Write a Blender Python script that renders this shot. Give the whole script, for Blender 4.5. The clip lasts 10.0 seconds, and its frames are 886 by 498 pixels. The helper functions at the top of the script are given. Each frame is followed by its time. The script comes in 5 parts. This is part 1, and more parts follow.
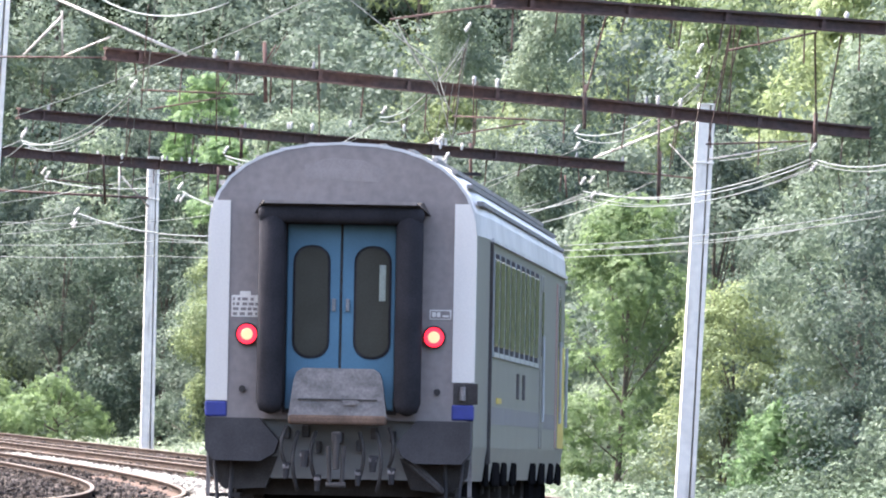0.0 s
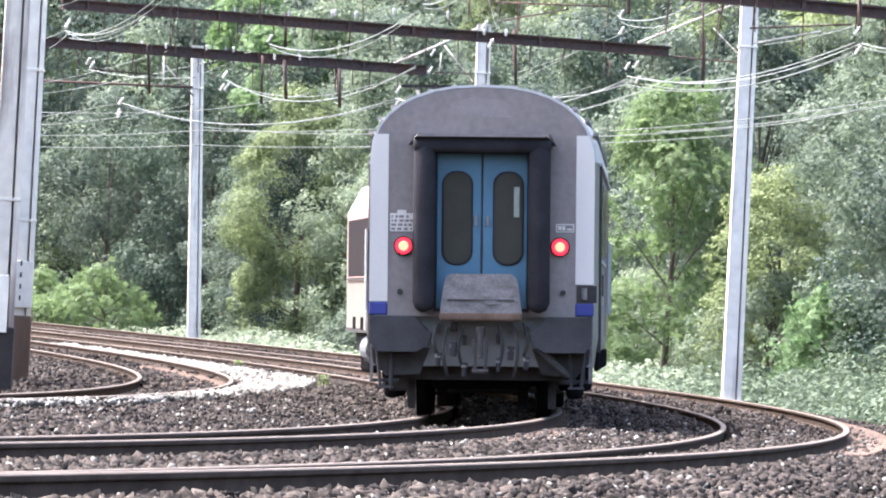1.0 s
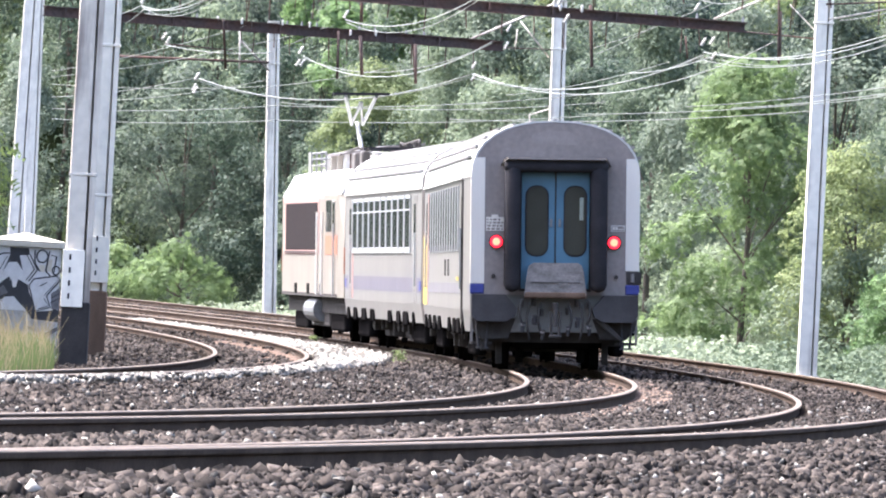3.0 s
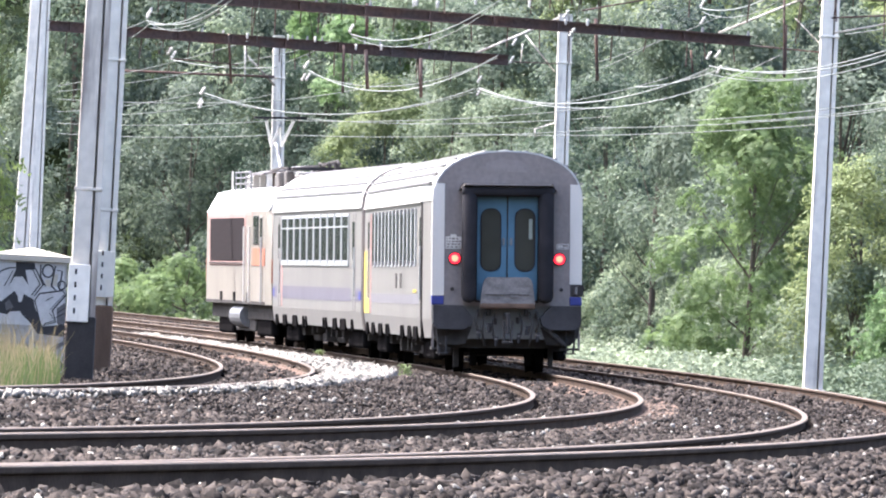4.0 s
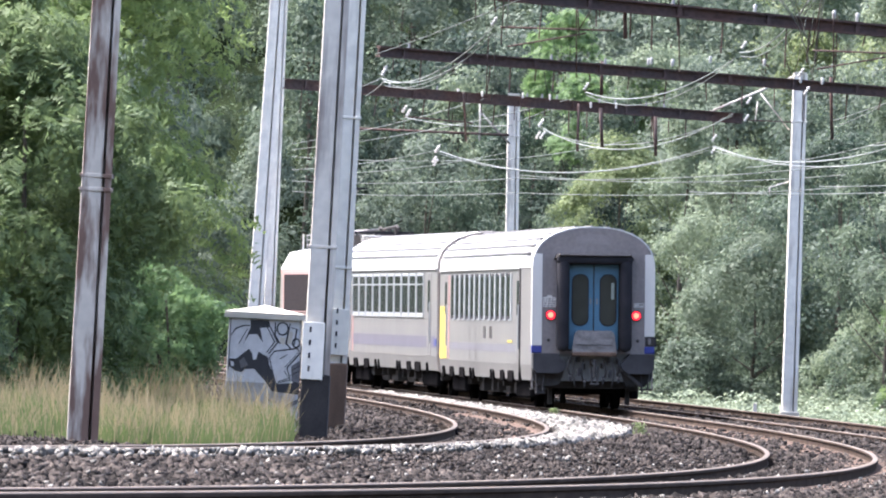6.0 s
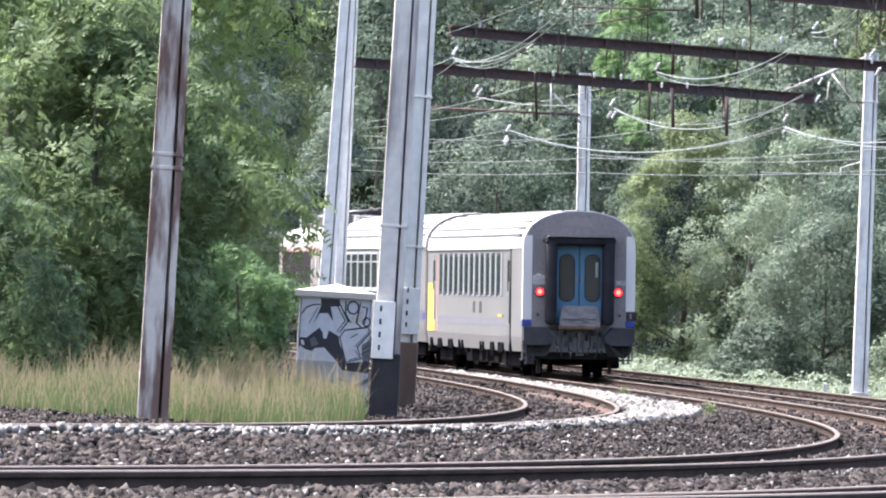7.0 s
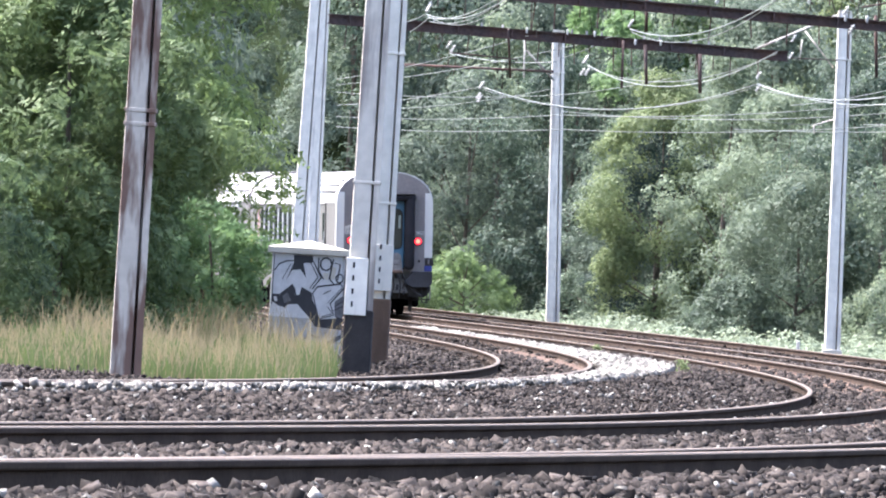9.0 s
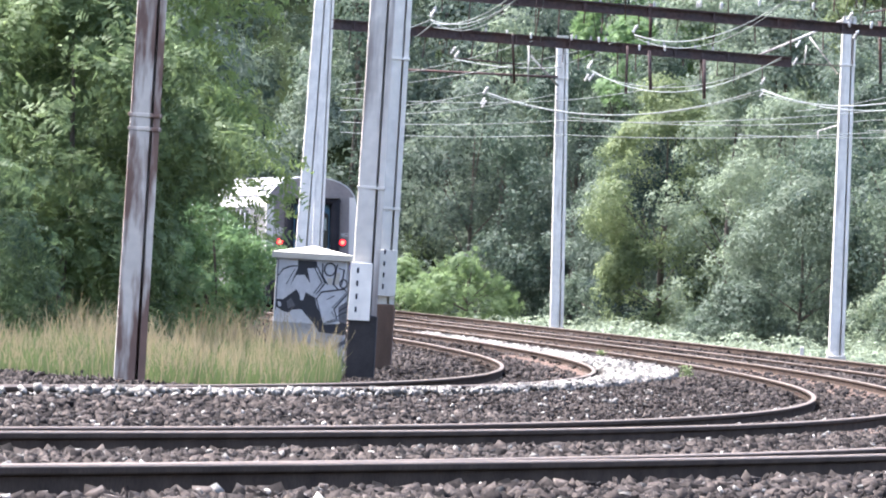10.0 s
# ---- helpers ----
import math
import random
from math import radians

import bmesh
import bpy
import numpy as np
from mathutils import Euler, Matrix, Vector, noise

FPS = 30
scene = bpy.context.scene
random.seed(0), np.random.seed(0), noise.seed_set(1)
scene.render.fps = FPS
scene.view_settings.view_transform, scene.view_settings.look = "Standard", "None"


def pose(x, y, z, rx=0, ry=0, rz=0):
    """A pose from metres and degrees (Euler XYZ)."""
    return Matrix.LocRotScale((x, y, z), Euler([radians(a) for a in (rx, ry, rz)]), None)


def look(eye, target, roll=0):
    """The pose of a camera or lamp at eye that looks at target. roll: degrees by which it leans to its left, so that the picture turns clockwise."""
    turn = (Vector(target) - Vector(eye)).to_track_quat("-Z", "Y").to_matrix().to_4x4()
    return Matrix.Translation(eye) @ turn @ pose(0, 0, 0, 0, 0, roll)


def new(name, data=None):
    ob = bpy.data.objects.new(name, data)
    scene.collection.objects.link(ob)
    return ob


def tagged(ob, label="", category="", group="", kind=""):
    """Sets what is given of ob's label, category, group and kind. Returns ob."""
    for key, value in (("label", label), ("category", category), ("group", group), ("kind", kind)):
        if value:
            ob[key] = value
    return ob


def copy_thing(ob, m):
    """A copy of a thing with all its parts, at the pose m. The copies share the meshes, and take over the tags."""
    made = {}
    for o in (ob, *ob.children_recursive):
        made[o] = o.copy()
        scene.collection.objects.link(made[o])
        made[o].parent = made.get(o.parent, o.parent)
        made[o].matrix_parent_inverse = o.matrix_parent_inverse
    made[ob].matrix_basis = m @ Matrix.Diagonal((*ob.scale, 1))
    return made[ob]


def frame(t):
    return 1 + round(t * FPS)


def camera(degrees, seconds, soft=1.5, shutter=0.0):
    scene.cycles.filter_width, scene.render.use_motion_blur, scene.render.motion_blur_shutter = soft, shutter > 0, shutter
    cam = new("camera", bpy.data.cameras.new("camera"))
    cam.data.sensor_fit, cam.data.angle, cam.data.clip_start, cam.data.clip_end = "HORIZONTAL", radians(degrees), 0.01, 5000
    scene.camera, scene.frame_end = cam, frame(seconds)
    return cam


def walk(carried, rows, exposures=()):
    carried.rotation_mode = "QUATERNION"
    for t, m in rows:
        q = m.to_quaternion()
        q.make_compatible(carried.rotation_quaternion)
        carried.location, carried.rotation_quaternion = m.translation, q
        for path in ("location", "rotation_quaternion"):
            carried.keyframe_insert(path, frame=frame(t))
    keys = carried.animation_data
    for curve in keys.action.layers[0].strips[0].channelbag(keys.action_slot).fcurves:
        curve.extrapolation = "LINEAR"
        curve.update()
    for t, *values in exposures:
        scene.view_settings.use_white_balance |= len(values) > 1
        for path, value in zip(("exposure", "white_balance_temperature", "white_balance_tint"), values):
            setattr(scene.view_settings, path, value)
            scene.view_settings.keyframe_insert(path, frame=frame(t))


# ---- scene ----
EYE = (0.0, 0.0, 1.117)
cam = camera(4.657, 10.0, soft=2.0)
walk(cam, [
    (0.0, look(EYE, (3.8832, 200.0, 4.5841), 3.616)),
    (0.5, look(EYE, (3.6492, 200.0, 3.7809), 3.171)),
    (1.0, look(EYE, (3.1700, 200.0, 2.4573), 3.095)),
    (1.5, look(EYE, (3.8982, 200.0, 1.8599), 3.210)),
    (2.0, look(EYE, (4.0075, 200.0, 2.2931), 3.275)),
    (2.5, look(EYE, (2.7903, 200.0, 1.9507), 3.062)),
    (2.7, look(EYE, (2.0310, 200.0, 1.9077), 3.102)),
    (3.8, look(EYE, (1.7285, 200.0, 2.1494), 3.242)),
    (4.0, look(EYE, (1.6883, 200.0, 2.1877), 3.092)),
    (4.5, look(EYE, (-0.0593, 200.0, 2.2488), 3.000)),
    (5.0, look(EYE, (-2.3474, 200.0, 2.2868), 3.135)),
    (5.2, look(EYE, (-2.3457, 200.0, 2.3796), 3.262)),
    (6.3, look(EYE, (-2.9904, 200.0, 3.1121), 3.092)),
    (6.5, look(EYE, (-2.9555, 200.0, 3.0687), 2.976)),
    (7.0, look(EYE, (-3.9439, 200.0, 2.5662), 3.367)),
    (7.5, look(EYE, (-3.4744, 200.0, 2.3173), 3.464)),
    (8.0, look(EYE, (-3.8045, 200.0, 1.9904), 3.270)),
    (8.5, look(EYE, (-3.7221, 200.0, 1.8457), 3.235)),
    (9.0, look(EYE, (-3.4014, 200.0, 1.8018), 3.483)),
    (9.5, look(EYE, (-3.4447, 200.0, 1.8190), 3.660)),
    (10.0, look(EYE, (-3.4805, 200.0, 1.8961), 3.533)),
], exposures=[(0.0, 2.47, 5940, 15), (2.5, 2.42, 5940, 15), (4.5, 2.22, 5940, 15), (6.5, 2.07, 5810, 15), (7.5, 2.11, 5770, 15), (9.0, 2.26, 5750, 15), (10.0, 2.28, 5740, 15)])

# ---- light ----
SUN_AZ, SUN_EL = -60.0, 58.0     # degrees from straight ahead (+ is right), and above the horizon
world = bpy.data.worlds.new("sky")
scene.world = world
world.use_nodes = True
wt = world.node_tree
sky = wt.nodes.new("ShaderNodeTexSky")
sky.sky_type, sky.sun_disc = "NISHITA", False
sky.sun_elevation, sky.sun_rotation = radians(SUN_EL), radians(SUN_AZ)
sky.dust_density = 6.0
sky.ozone_density = 0.6
wt.links.new(sky.outputs[0], wt.nodes["Background"].inputs[0])
wt.nodes["Background"].inputs[1].default_value = 0.15
sun = new("sun", bpy.data.lights.new("sun", "SUN"))
sun.data.energy, sun.data.angle, sun.data.color = 3.1, radians(0.8), (1.0, 0.96, 0.91)
sun_dir = Vector((math.sin(radians(SUN_AZ)) * math.cos(radians(SUN_EL)), math.cos(radians(SUN_AZ)) * math.cos(radians(SUN_EL)), math.sin(radians(SUN_EL))))
sun.matrix_world = look(sun_dir * 500, (0, 0, 0))


# ---- materials ----
def mat(name, color, rough=0.7, metal=0.0, vary=0.25, scale=8.0, bump=0.0, fine=60.0, second=None, streak=1.0, island=0.0, obrand=0.0, spec=0.5, edge=(0.35, 0.68)):
    """Procedural surface: base colour broken up by coarse stains and fine grain, with relief."""
    m = bpy.data.materials.new(name)
    m.use_nodes = True
    nt = m.node_tree
    b = nt.nodes["Principled BSDF"]
    tc = nt.nodes.new("ShaderNodeTexCoord")
    mp = nt.nodes.new("ShaderNodeMapping")
    mp.inputs["Scale"].default_value = (1, 1, 1.0 / streak)
    nt.links.new(tc.outputs["Object"], mp.inputs[0])
    n1 = nt.nodes.new("ShaderNodeTexNoise")
    n1.inputs["Scale"].default_value, n1.inputs["Detail"].default_value = scale, 5
    n2 = nt.nodes.new("ShaderNodeTexNoise")
    n2.inputs["Scale"].default_value, n2.inputs["Detail"].default_value = fine, 3
    nt.links.new(mp.outputs[0], n1.inputs[0])
    nt.links.new(tc.outputs["Object"], n2.inputs[0])
    ramp = nt.nodes.new("ShaderNodeMapRange")
    ramp.inputs[1].default_value, ramp.inputs[2].default_value = edge
    nt.links.new(n1.outputs[0], ramp.inputs[0])
    mix = nt.nodes.new("ShaderNodeMix")
    mix.data_type = "RGBA"
    c2 = second or [c * (1 - vary) for c in color]
    mix.inputs[6].default_value, mix.inputs[7].default_value = (*color, 1), (*c2, 1)
    nt.links.new(ramp.outputs[0], mix.inputs[0])
    hsv = nt.nodes.new("ShaderNodeHueSaturation")
    nt.links.new(mix.outputs[2], hsv.inputs["Color"])
    val = nt.nodes.new("ShaderNodeMapRange")
    val.inputs[1].default_value, val.inputs[2].default_value = 0.3, 0.7
    val.inputs[3].default_value, val.inputs[4].default_value = 1 - vary * 0.5, 1 + vary * 0.5
    nt.links.new(n2.outputs[0], val.inputs[0])
    last = val.outputs[0]
    for amount, node, out in ((island, "ShaderNodeNewGeometry", "Random Per Island"), (obrand, "ShaderNodeObjectInfo", "Random")):
        if amount:
            g = nt.nodes.new(node)
            r = nt.nodes.new("ShaderNodeMapRange")
            r.inputs[3].default_value, r.inputs[4].default_value = 1 - amount, 1 + amount
            nt.links.new(g.outputs[out], r.inputs[0])
            mul = nt.nodes.new("ShaderNodeMath")
            mul.operation = "MULTIPLY"
            nt.links.new(last, mul.inputs[0])
            nt.links.new(r.outputs[0], mul.inputs[1])
            last = mul.outputs[0]
    nt.links.new(last, hsv.inputs["Value"])
    nt.links.new(hsv.outputs[0], b.inputs["Base Color"])
    b.inputs["Roughness"].default_value, b.inputs["Metallic"].default_value = rough, metal
    b.inputs["Specular IOR Level"].default_value = spec
    if bump:
        bp = nt.nodes.new("ShaderNodeBump")
        bp.inputs["Strength"].default_value, bp.inputs["Distance"].default_value = bump, 0.02
        nt.links.new(n2.outputs[0], bp.inputs["Height"])
        nt.links.new(bp.outputs[0], b.inputs["Normal"])
    return m


def leaf_mat(name, dark, light, trans=0.5, rough=0.6, each=0.95):
    """Leaves: each blade its own tone, each plant a little lighter or yellower, light shining through."""
    m = bpy.data.materials.new(name)
    m.use_nodes = True
    nt = m.node_tree
    b = nt.nodes["Principled BSDF"]
    out = nt.nodes["Material Output"]
    g = nt.nodes.new("ShaderNodeNewGeometry")
    o = nt.nodes.new("ShaderNodeObjectInfo")
    tc = nt.nodes.new("ShaderNodeTexCoord")
    n = nt.nodes.new("ShaderNodeTexNoise")
    n.inputs["Scale"].default_value, n.inputs["Detail"].default_value = 0.9, 3
    nt.links.new(tc.outputs["Object"], n.inputs[0])
    a1 = nt.nodes.new("ShaderNodeMath")
    a1.operation = "MULTIPLY_ADD"
    a1.inputs[1].default_value, a1.inputs[2].default_value = 0.26, -0.13
    nt.links.new(g.outputs["Random Per Island"], a1.inputs[0])
    a2 = nt.nodes.new("ShaderNodeMath")
    a2.operation = "MULTIPLY_ADD"
    a2.inputs[1].default_value = each
    nt.links.new(o.outputs["Random"], a2.inputs[0])
    nt.links.new(a1.outputs[0], a2.inputs[2])
    a3 = nt.nodes.new("ShaderNodeMath")
    a3.operation = "MULTIPLY_ADD"
    a3.inputs[1].default_value = 1.1
    nt.links.new(n.outputs[0], a3.inputs[0])
    nt.links.new(a2.outputs[0], a3.inputs[2])
    sub = nt.nodes.new("ShaderNodeMath")
    sub.operation, sub.use_clamp = "SUBTRACT", True
    sub.inputs[1].default_value = 0.065 + 0.5 * each
    nt.links.new(a3.outputs[0], sub.inputs[0])
    mix = nt.nodes.new("ShaderNodeMix")
    mix.data_type = "RGBA"
    mix.inputs[6].default_value, mix.inputs[7].default_value = (*dark, 1), (*light, 1)
    nt.links.new(sub.outputs[0], mix.inputs[0])
    nt.links.new(mix.outputs[2], b.inputs["Base Color"])
    b.inputs["Roughness"].default_value = rough
    b.inputs["Specular IOR Level"].default_value = 0.2
    tr = nt.nodes.new("ShaderNodeBsdfTranslucent")
    nt.links.new(mix.outputs[2], tr.inputs[0])
    ms = nt.nodes.new("ShaderNodeMixShader")
    ms.inputs[0].default_value = trans
    nt.links.new(b.outputs[0], ms.inputs[1])
    nt.links.new(tr.outputs[0], ms.inputs[2])
    nt.links.new(ms.outputs[0], out.inputs[0])
    return m


def glow(name, color, strength):
    m = bpy.data.materials.new(name)
    m.use_nodes = True
    b = m.node_tree.nodes["Principled BSDF"]
    b.inputs["Base Color"].default_value = (*color, 1)
    b.inputs["Emission Color"].default_value = (*color, 1)
    b.inputs["Emission Strength"].default_value = strength
    return m


M = {
    "ballast": mat("ballast_ground", (0.022, 0.018, 0.015), 0.95, spec=0.0, vary=0.5, scale=1.2, fine=30, bump=0.6),
    "stone": mat("ballast_stone", (0.053, 0.043, 0.036), 0.95, spec=0.15, vary=0.5, scale=0.5, fine=40, island=0.9, second=(0.022, 0.0175, 0.0145)),
    "white_stone": mat("pale_stone", (0.225, 0.207, 0.178), 0.9, vary=0.3, scale=3, fine=40, spec=0.2, island=0.6),
    "soil": mat("soil", (0.022, 0.03, 0.014), 0.95, spec=0.0, vary=0.5, scale=0.4, fine=8, bump=0.4),
    "rail_side": mat("rusty_rail", (0.075, 0.053, 0.039), 0.95, spec=0.05, metal=0.0, vary=0.4, scale=1.5, fine=30),
    "rail_top": mat("worn_rail_head", (0.155, 0.122, 0.096), 0.7, metal=0.0, spec=0.1, vary=0.25, scale=1.0, fine=20),
    "pole": mat("galvanised_paint", (0.80, 0.745, 0.645), 0.6, spec=0.2, vary=0.2, scale=4.0, fine=5, streak=8, second=(0.46, 0.41, 0.35), edge=(0.56, 0.72)),
    "pole_old": mat("flaking_grey_paint", (0.52, 0.465, 0.385), 0.7, vary=0.2, scale=5.0, fine=6, streak=6, second=(0.15, 0.088, 0.062), edge=(0.42, 0.55)),
    "pole_mid": mat("aged_grey_paint", (0.62, 0.57, 0.49), 0.6, spec=0.2, vary=0.18, scale=4.0, fine=6, streak=9, second=(0.30, 0.26, 0.23), edge=(0.46, 0.60)),
    "rust": mat("dark_rust", (0.088, 0.066, 0.06), 0.9, vary=0.4, scale=1.5, fine=12, spec=0.15, second=(0.11, 0.065, 0.052)),
    "foot": mat("tarred_foot", (0.036, 0.031, 0.029), 0.9, vary=0.4, scale=4),
    "roofgear": mat("grimy_roof_grey", (0.085, 0.075, 0.068), 0.8, vary=0.35, scale=2),
    "rustfoot": mat("brown_concrete_foot", (0.16, 0.10, 0.066), 0.9, vary=0.4, scale=4, streak=3),
    "wire": mat("copper_wire", (0.15, 0.16, 0.14), 0.5, metal=0.3, vary=0.2),
    "cable": mat("pale_cable", (0.23, 0.245, 0.22), 0.5, vary=0.2),
    "insulator": mat("glazed_insulator", (0.56, 0.53, 0.48), 0.35, vary=0.15),
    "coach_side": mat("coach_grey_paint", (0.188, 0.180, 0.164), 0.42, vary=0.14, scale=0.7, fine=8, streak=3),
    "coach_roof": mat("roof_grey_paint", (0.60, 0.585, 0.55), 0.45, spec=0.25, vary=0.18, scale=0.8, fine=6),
    "patch": mat("repainted_grey", (0.275, 0.236, 0.216), 0.6, vary=0.2, scale=5),
    # pale tone painted as daylight coming through the coach
    "daylight_pane": mat("pale_daylight", (0.34, 0.37, 0.31), 0.4, vary=0.3, scale=6),
    "roof_rib": mat("dark_rib_grey", (0.19, 0.185, 0.18), 0.6, vary=0.3, scale=1.5),
    "coach_end": mat("coach_end_grey", (0.25, 0.212, 0.192), 0.6, vary=0.22, scale=1.6, fine=12, streak=2),
    "white": mat("coach_white", (0.70, 0.65, 0.575), 0.5, spec=0.2, vary=0.1, scale=2, streak=4),
    "blue": mat("navy_band", (0.03, 0.04, 0.22), 0.45, vary=0.2),
    "faded": mat("faded_violet_stripe", (0.165, 0.158, 0.168), 0.5, vary=0.2, scale=1, streak=3),
    "stripe": mat("violet_stripe", (0.13, 0.122, 0.148), 0.45, vary=0.15, scale=1),
    "door_blue": mat("door_blue", (0.075, 0.175, 0.25), 0.5, vary=0.15, scale=3),
    "yellow": mat("yellow_panel", (0.55, 0.41, 0.07), 0.5, vary=0.12),
    "rubber": mat("black_rubber", (0.036, 0.034, 0.037), 1.0, spec=0.1, vary=0.3, scale=3),
    "under": mat("underframe_black", (0.07, 0.063, 0.058), 0.95, spec=0.15, vary=0.4, scale=4),
    # near-black steel; the shade under the train is put into this colour
    "shade_black": mat("steel_shade_black", (0.014, 0.013, 0.013), 1.0, spec=0.0, vary=0.3, scale=4),
    "housing": mat("buffer_cover_grey", (0.062, 0.058, 0.058), 0.85, vary=0.3, scale=3, spec=0.2),
    "plate": mat("worn_steel_plate", (0.24, 0.215, 0.20), 0.5, metal=0.3, vary=0.4, scale=5, fine=40, streak=0.5),
    "steel": mat("grey_steel", (0.25, 0.25, 0.25), 0.5, metal=0.5, vary=0.3),
    "dark_glass": mat("dark_glass", (0.025, 0.028, 0.03), 0.2, vary=0.1, spec=0.18),
    "door_glass": mat("door_glass", (0.05, 0.05, 0.042), 0.12, vary=0.25, scale=2),
    "chrome": mat("window_frame_alloy", (0.42, 0.43, 0.42), 0.4, metal=0.2, vary=0.1),
    "loco": mat("loco_beige", (0.24, 0.215, 0.178), 0.45, vary=0.15, scale=1.2),
    "orange": mat("loco_orange", (0.42, 0.15, 0.085), 0.45, vary=0.15),
    "pink": mat("faded_red", (0.40, 0.23, 0.20), 0.5, vary=0.15),
    "grille": mat("grille_grey", (0.032, 0.027, 0.027), 0.95, spec=0.02, vary=0.3, scale=20),
    "concrete": mat("painted_concrete", (0.40, 0.385, 0.36), 0.8, vary=0.3, scale=3, fine=20),
    "cap": mat("cap_concrete", (0.60, 0.55, 0.45), 0.85, vary=0.2, scale=3),
    "black_paint": mat("black_spray", (0.03, 0.03, 0.035), 0.6, vary=0.2),
    "grey_spray": mat("grey_spray", (0.16, 0.155, 0.16), 0.7, vary=0.4, scale=9),
    "white_paint": mat("white_spray", (0.62, 0.61, 0.60), 0.6, vary=0.15),
    "red_lamp": glow("red_lamp", (1.0, 0.015, 0.03), 0.6),
    "lamp_core": glow("lamp_core", (1.0, 0.20, 0.10), 0.7),
    "grass": leaf_mat("dry_grass", (0.125, 0.105, 0.052), (0.32, 0.26, 0.145), 0.3, 0.7),
    "grass_green": leaf_mat("green_grass", (0.05, 0.082, 0.028), (0.18, 0.215, 0.08), 0.3, 0.7),
    "leaf_a": leaf_mat("leaf_dark", (0.030, 0.051, 0.042), (0.189, 0.229, 0.157), 0.42, each=0.8),
    "leaf_b": leaf_mat("leaf_mid", (0.049, 0.076, 0.053), (0.226, 0.273, 0.170), 0.42, each=0.75),
    "leaf_c": leaf_mat("leaf_yellow_green", (0.071, 0.105, 0.048), (0.273, 0.319, 0.138), 0.45, each=0.4),
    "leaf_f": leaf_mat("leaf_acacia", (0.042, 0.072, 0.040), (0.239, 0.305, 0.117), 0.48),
    # lighter copy of the acacia leaf, with the sunlight put into its colour
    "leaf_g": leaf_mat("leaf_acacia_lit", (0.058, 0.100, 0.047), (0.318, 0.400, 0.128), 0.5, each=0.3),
    "leaf_h": leaf_mat("leaf_grey_green", (0.042, 0.066, 0.045), (0.184, 0.223, 0.145), 0.42, each=0.4),
    "leaf_e": leaf_mat("leaf_light", (0.080, 0.127, 0.052), (0.250, 0.328, 0.138), 0.48, each=0.3),
    "leaf_d": leaf_mat("leaf_bright", (0.069, 0.125, 0.056), (0.244, 0.350, 0.139), 0.48, each=0.3),
    "bramble": leaf_mat("bramble_leaf", (0.094, 0.127, 0.077), (0.273, 0.319, 0.210), 0.3, 0.7),
    "bark": mat("bark", (0.10, 0.08, 0.06), 0.95, vary=0.4, scale=4, streak=4, bump=0.5),
}

# ---- the curve of the line: the train's track is offset 0, + is outwards ----
SS = np.linspace(-165.0, 480.0, 6451)
_k = np.maximum(0.0013343 - 2.4864e-6 * SS - 3.927e-8 * SS ** 2, 0.0001)
_k[SS > 190] = 0.0014
_ph = np.cumsum(_k) * 0.1
_i0 = int(np.argmin(abs(SS)))
_ph -= _ph[_i0]
_x, _y = np.cumsum(-np.sin(_ph)) * 0.1, np.cumsum(np.cos(_ph)) * 0.1
CX, CY, CH = _x - _x[_i0] + 3.5748, _y - _y[_i0] + 168.52, _ph
SLOPE, CANT = 0.0232, 0.102


def gz(x):
    """Height of the level of the inner rails."""
    return -SLOPE * np.clip(x, -25, 30)


def along(s, o):
    """Place and heading of the point s metres along the line, o metres outwards."""
    h = np.interp(s, SS, CH)
    return np.interp(s, SS, CX) + np.cos(h) * o, np.interp(s, SS, CY) + np.sin(h) * o, h


def line_offset(x, y):
    """Distance along, and signed distance from, the line, for many points."""
    s = np.asarray(y) - 168.5
    for _ in range(4):
        px, py, h = along(s, 0)
        s = s + (-(x - px) * np.sin(h) + (y - py) * np.cos(h))
    px, py, h = along(s, 0)
    return s, (x - px) * np.cos(h) + (y - py) * np.sin(h)


# ---- mesh helpers ----
def mesh_ob(name, verts, faces, material, parent=None, label="", smooth=False):
    me = bpy.data.meshes.new(name)
    me.from_pydata([tuple(v) for v in verts], [], [tuple(f) for f in faces])
    me.materials.append(material)
    if smooth:
        me.polygons.foreach_set("use_smooth", [True] * len(me.polygons))
    me.update()
    ob = new(name, me)
    if parent:
        ob.parent = parent
    return tagged(ob, label) if label else ob


def part(name, bm, material, parent=None, label="", smooth=False):
    me = bpy.data.meshes.new(name)
    bm.to_mesh(me)
    bm.free()
    me.materials.append(material)
    if smooth:
        me.polygons.foreach_set("use_smooth", [True] * len(me.polygons))
    ob = new(name, me)
    if parent:
        ob.parent = parent
    return tagged(ob, label) if label else ob


def box(bm, x0, x1, y0, y1, z0, z1, bevel=0.0):
    r = bmesh.ops.create_cube(bm, size=1.0, matrix=Matrix.Translation(((x0 + x1) / 2, (y0 + y1) / 2, (z0 + z1) / 2)) @ Matrix.Diagonal((x1 - x0, y1 - y0, z1 - z0, 1)))
    if bevel:
        edges = list({e for v in r["verts"] for e in v.link_edges})
        bmesh.ops.bevel(bm, geom=edges, offset=bevel, segments=2, affect="EDGES", profile=0.5)
    return bm


def boxed(*a, **k):
    return box(bmesh.new(), *a, **k)


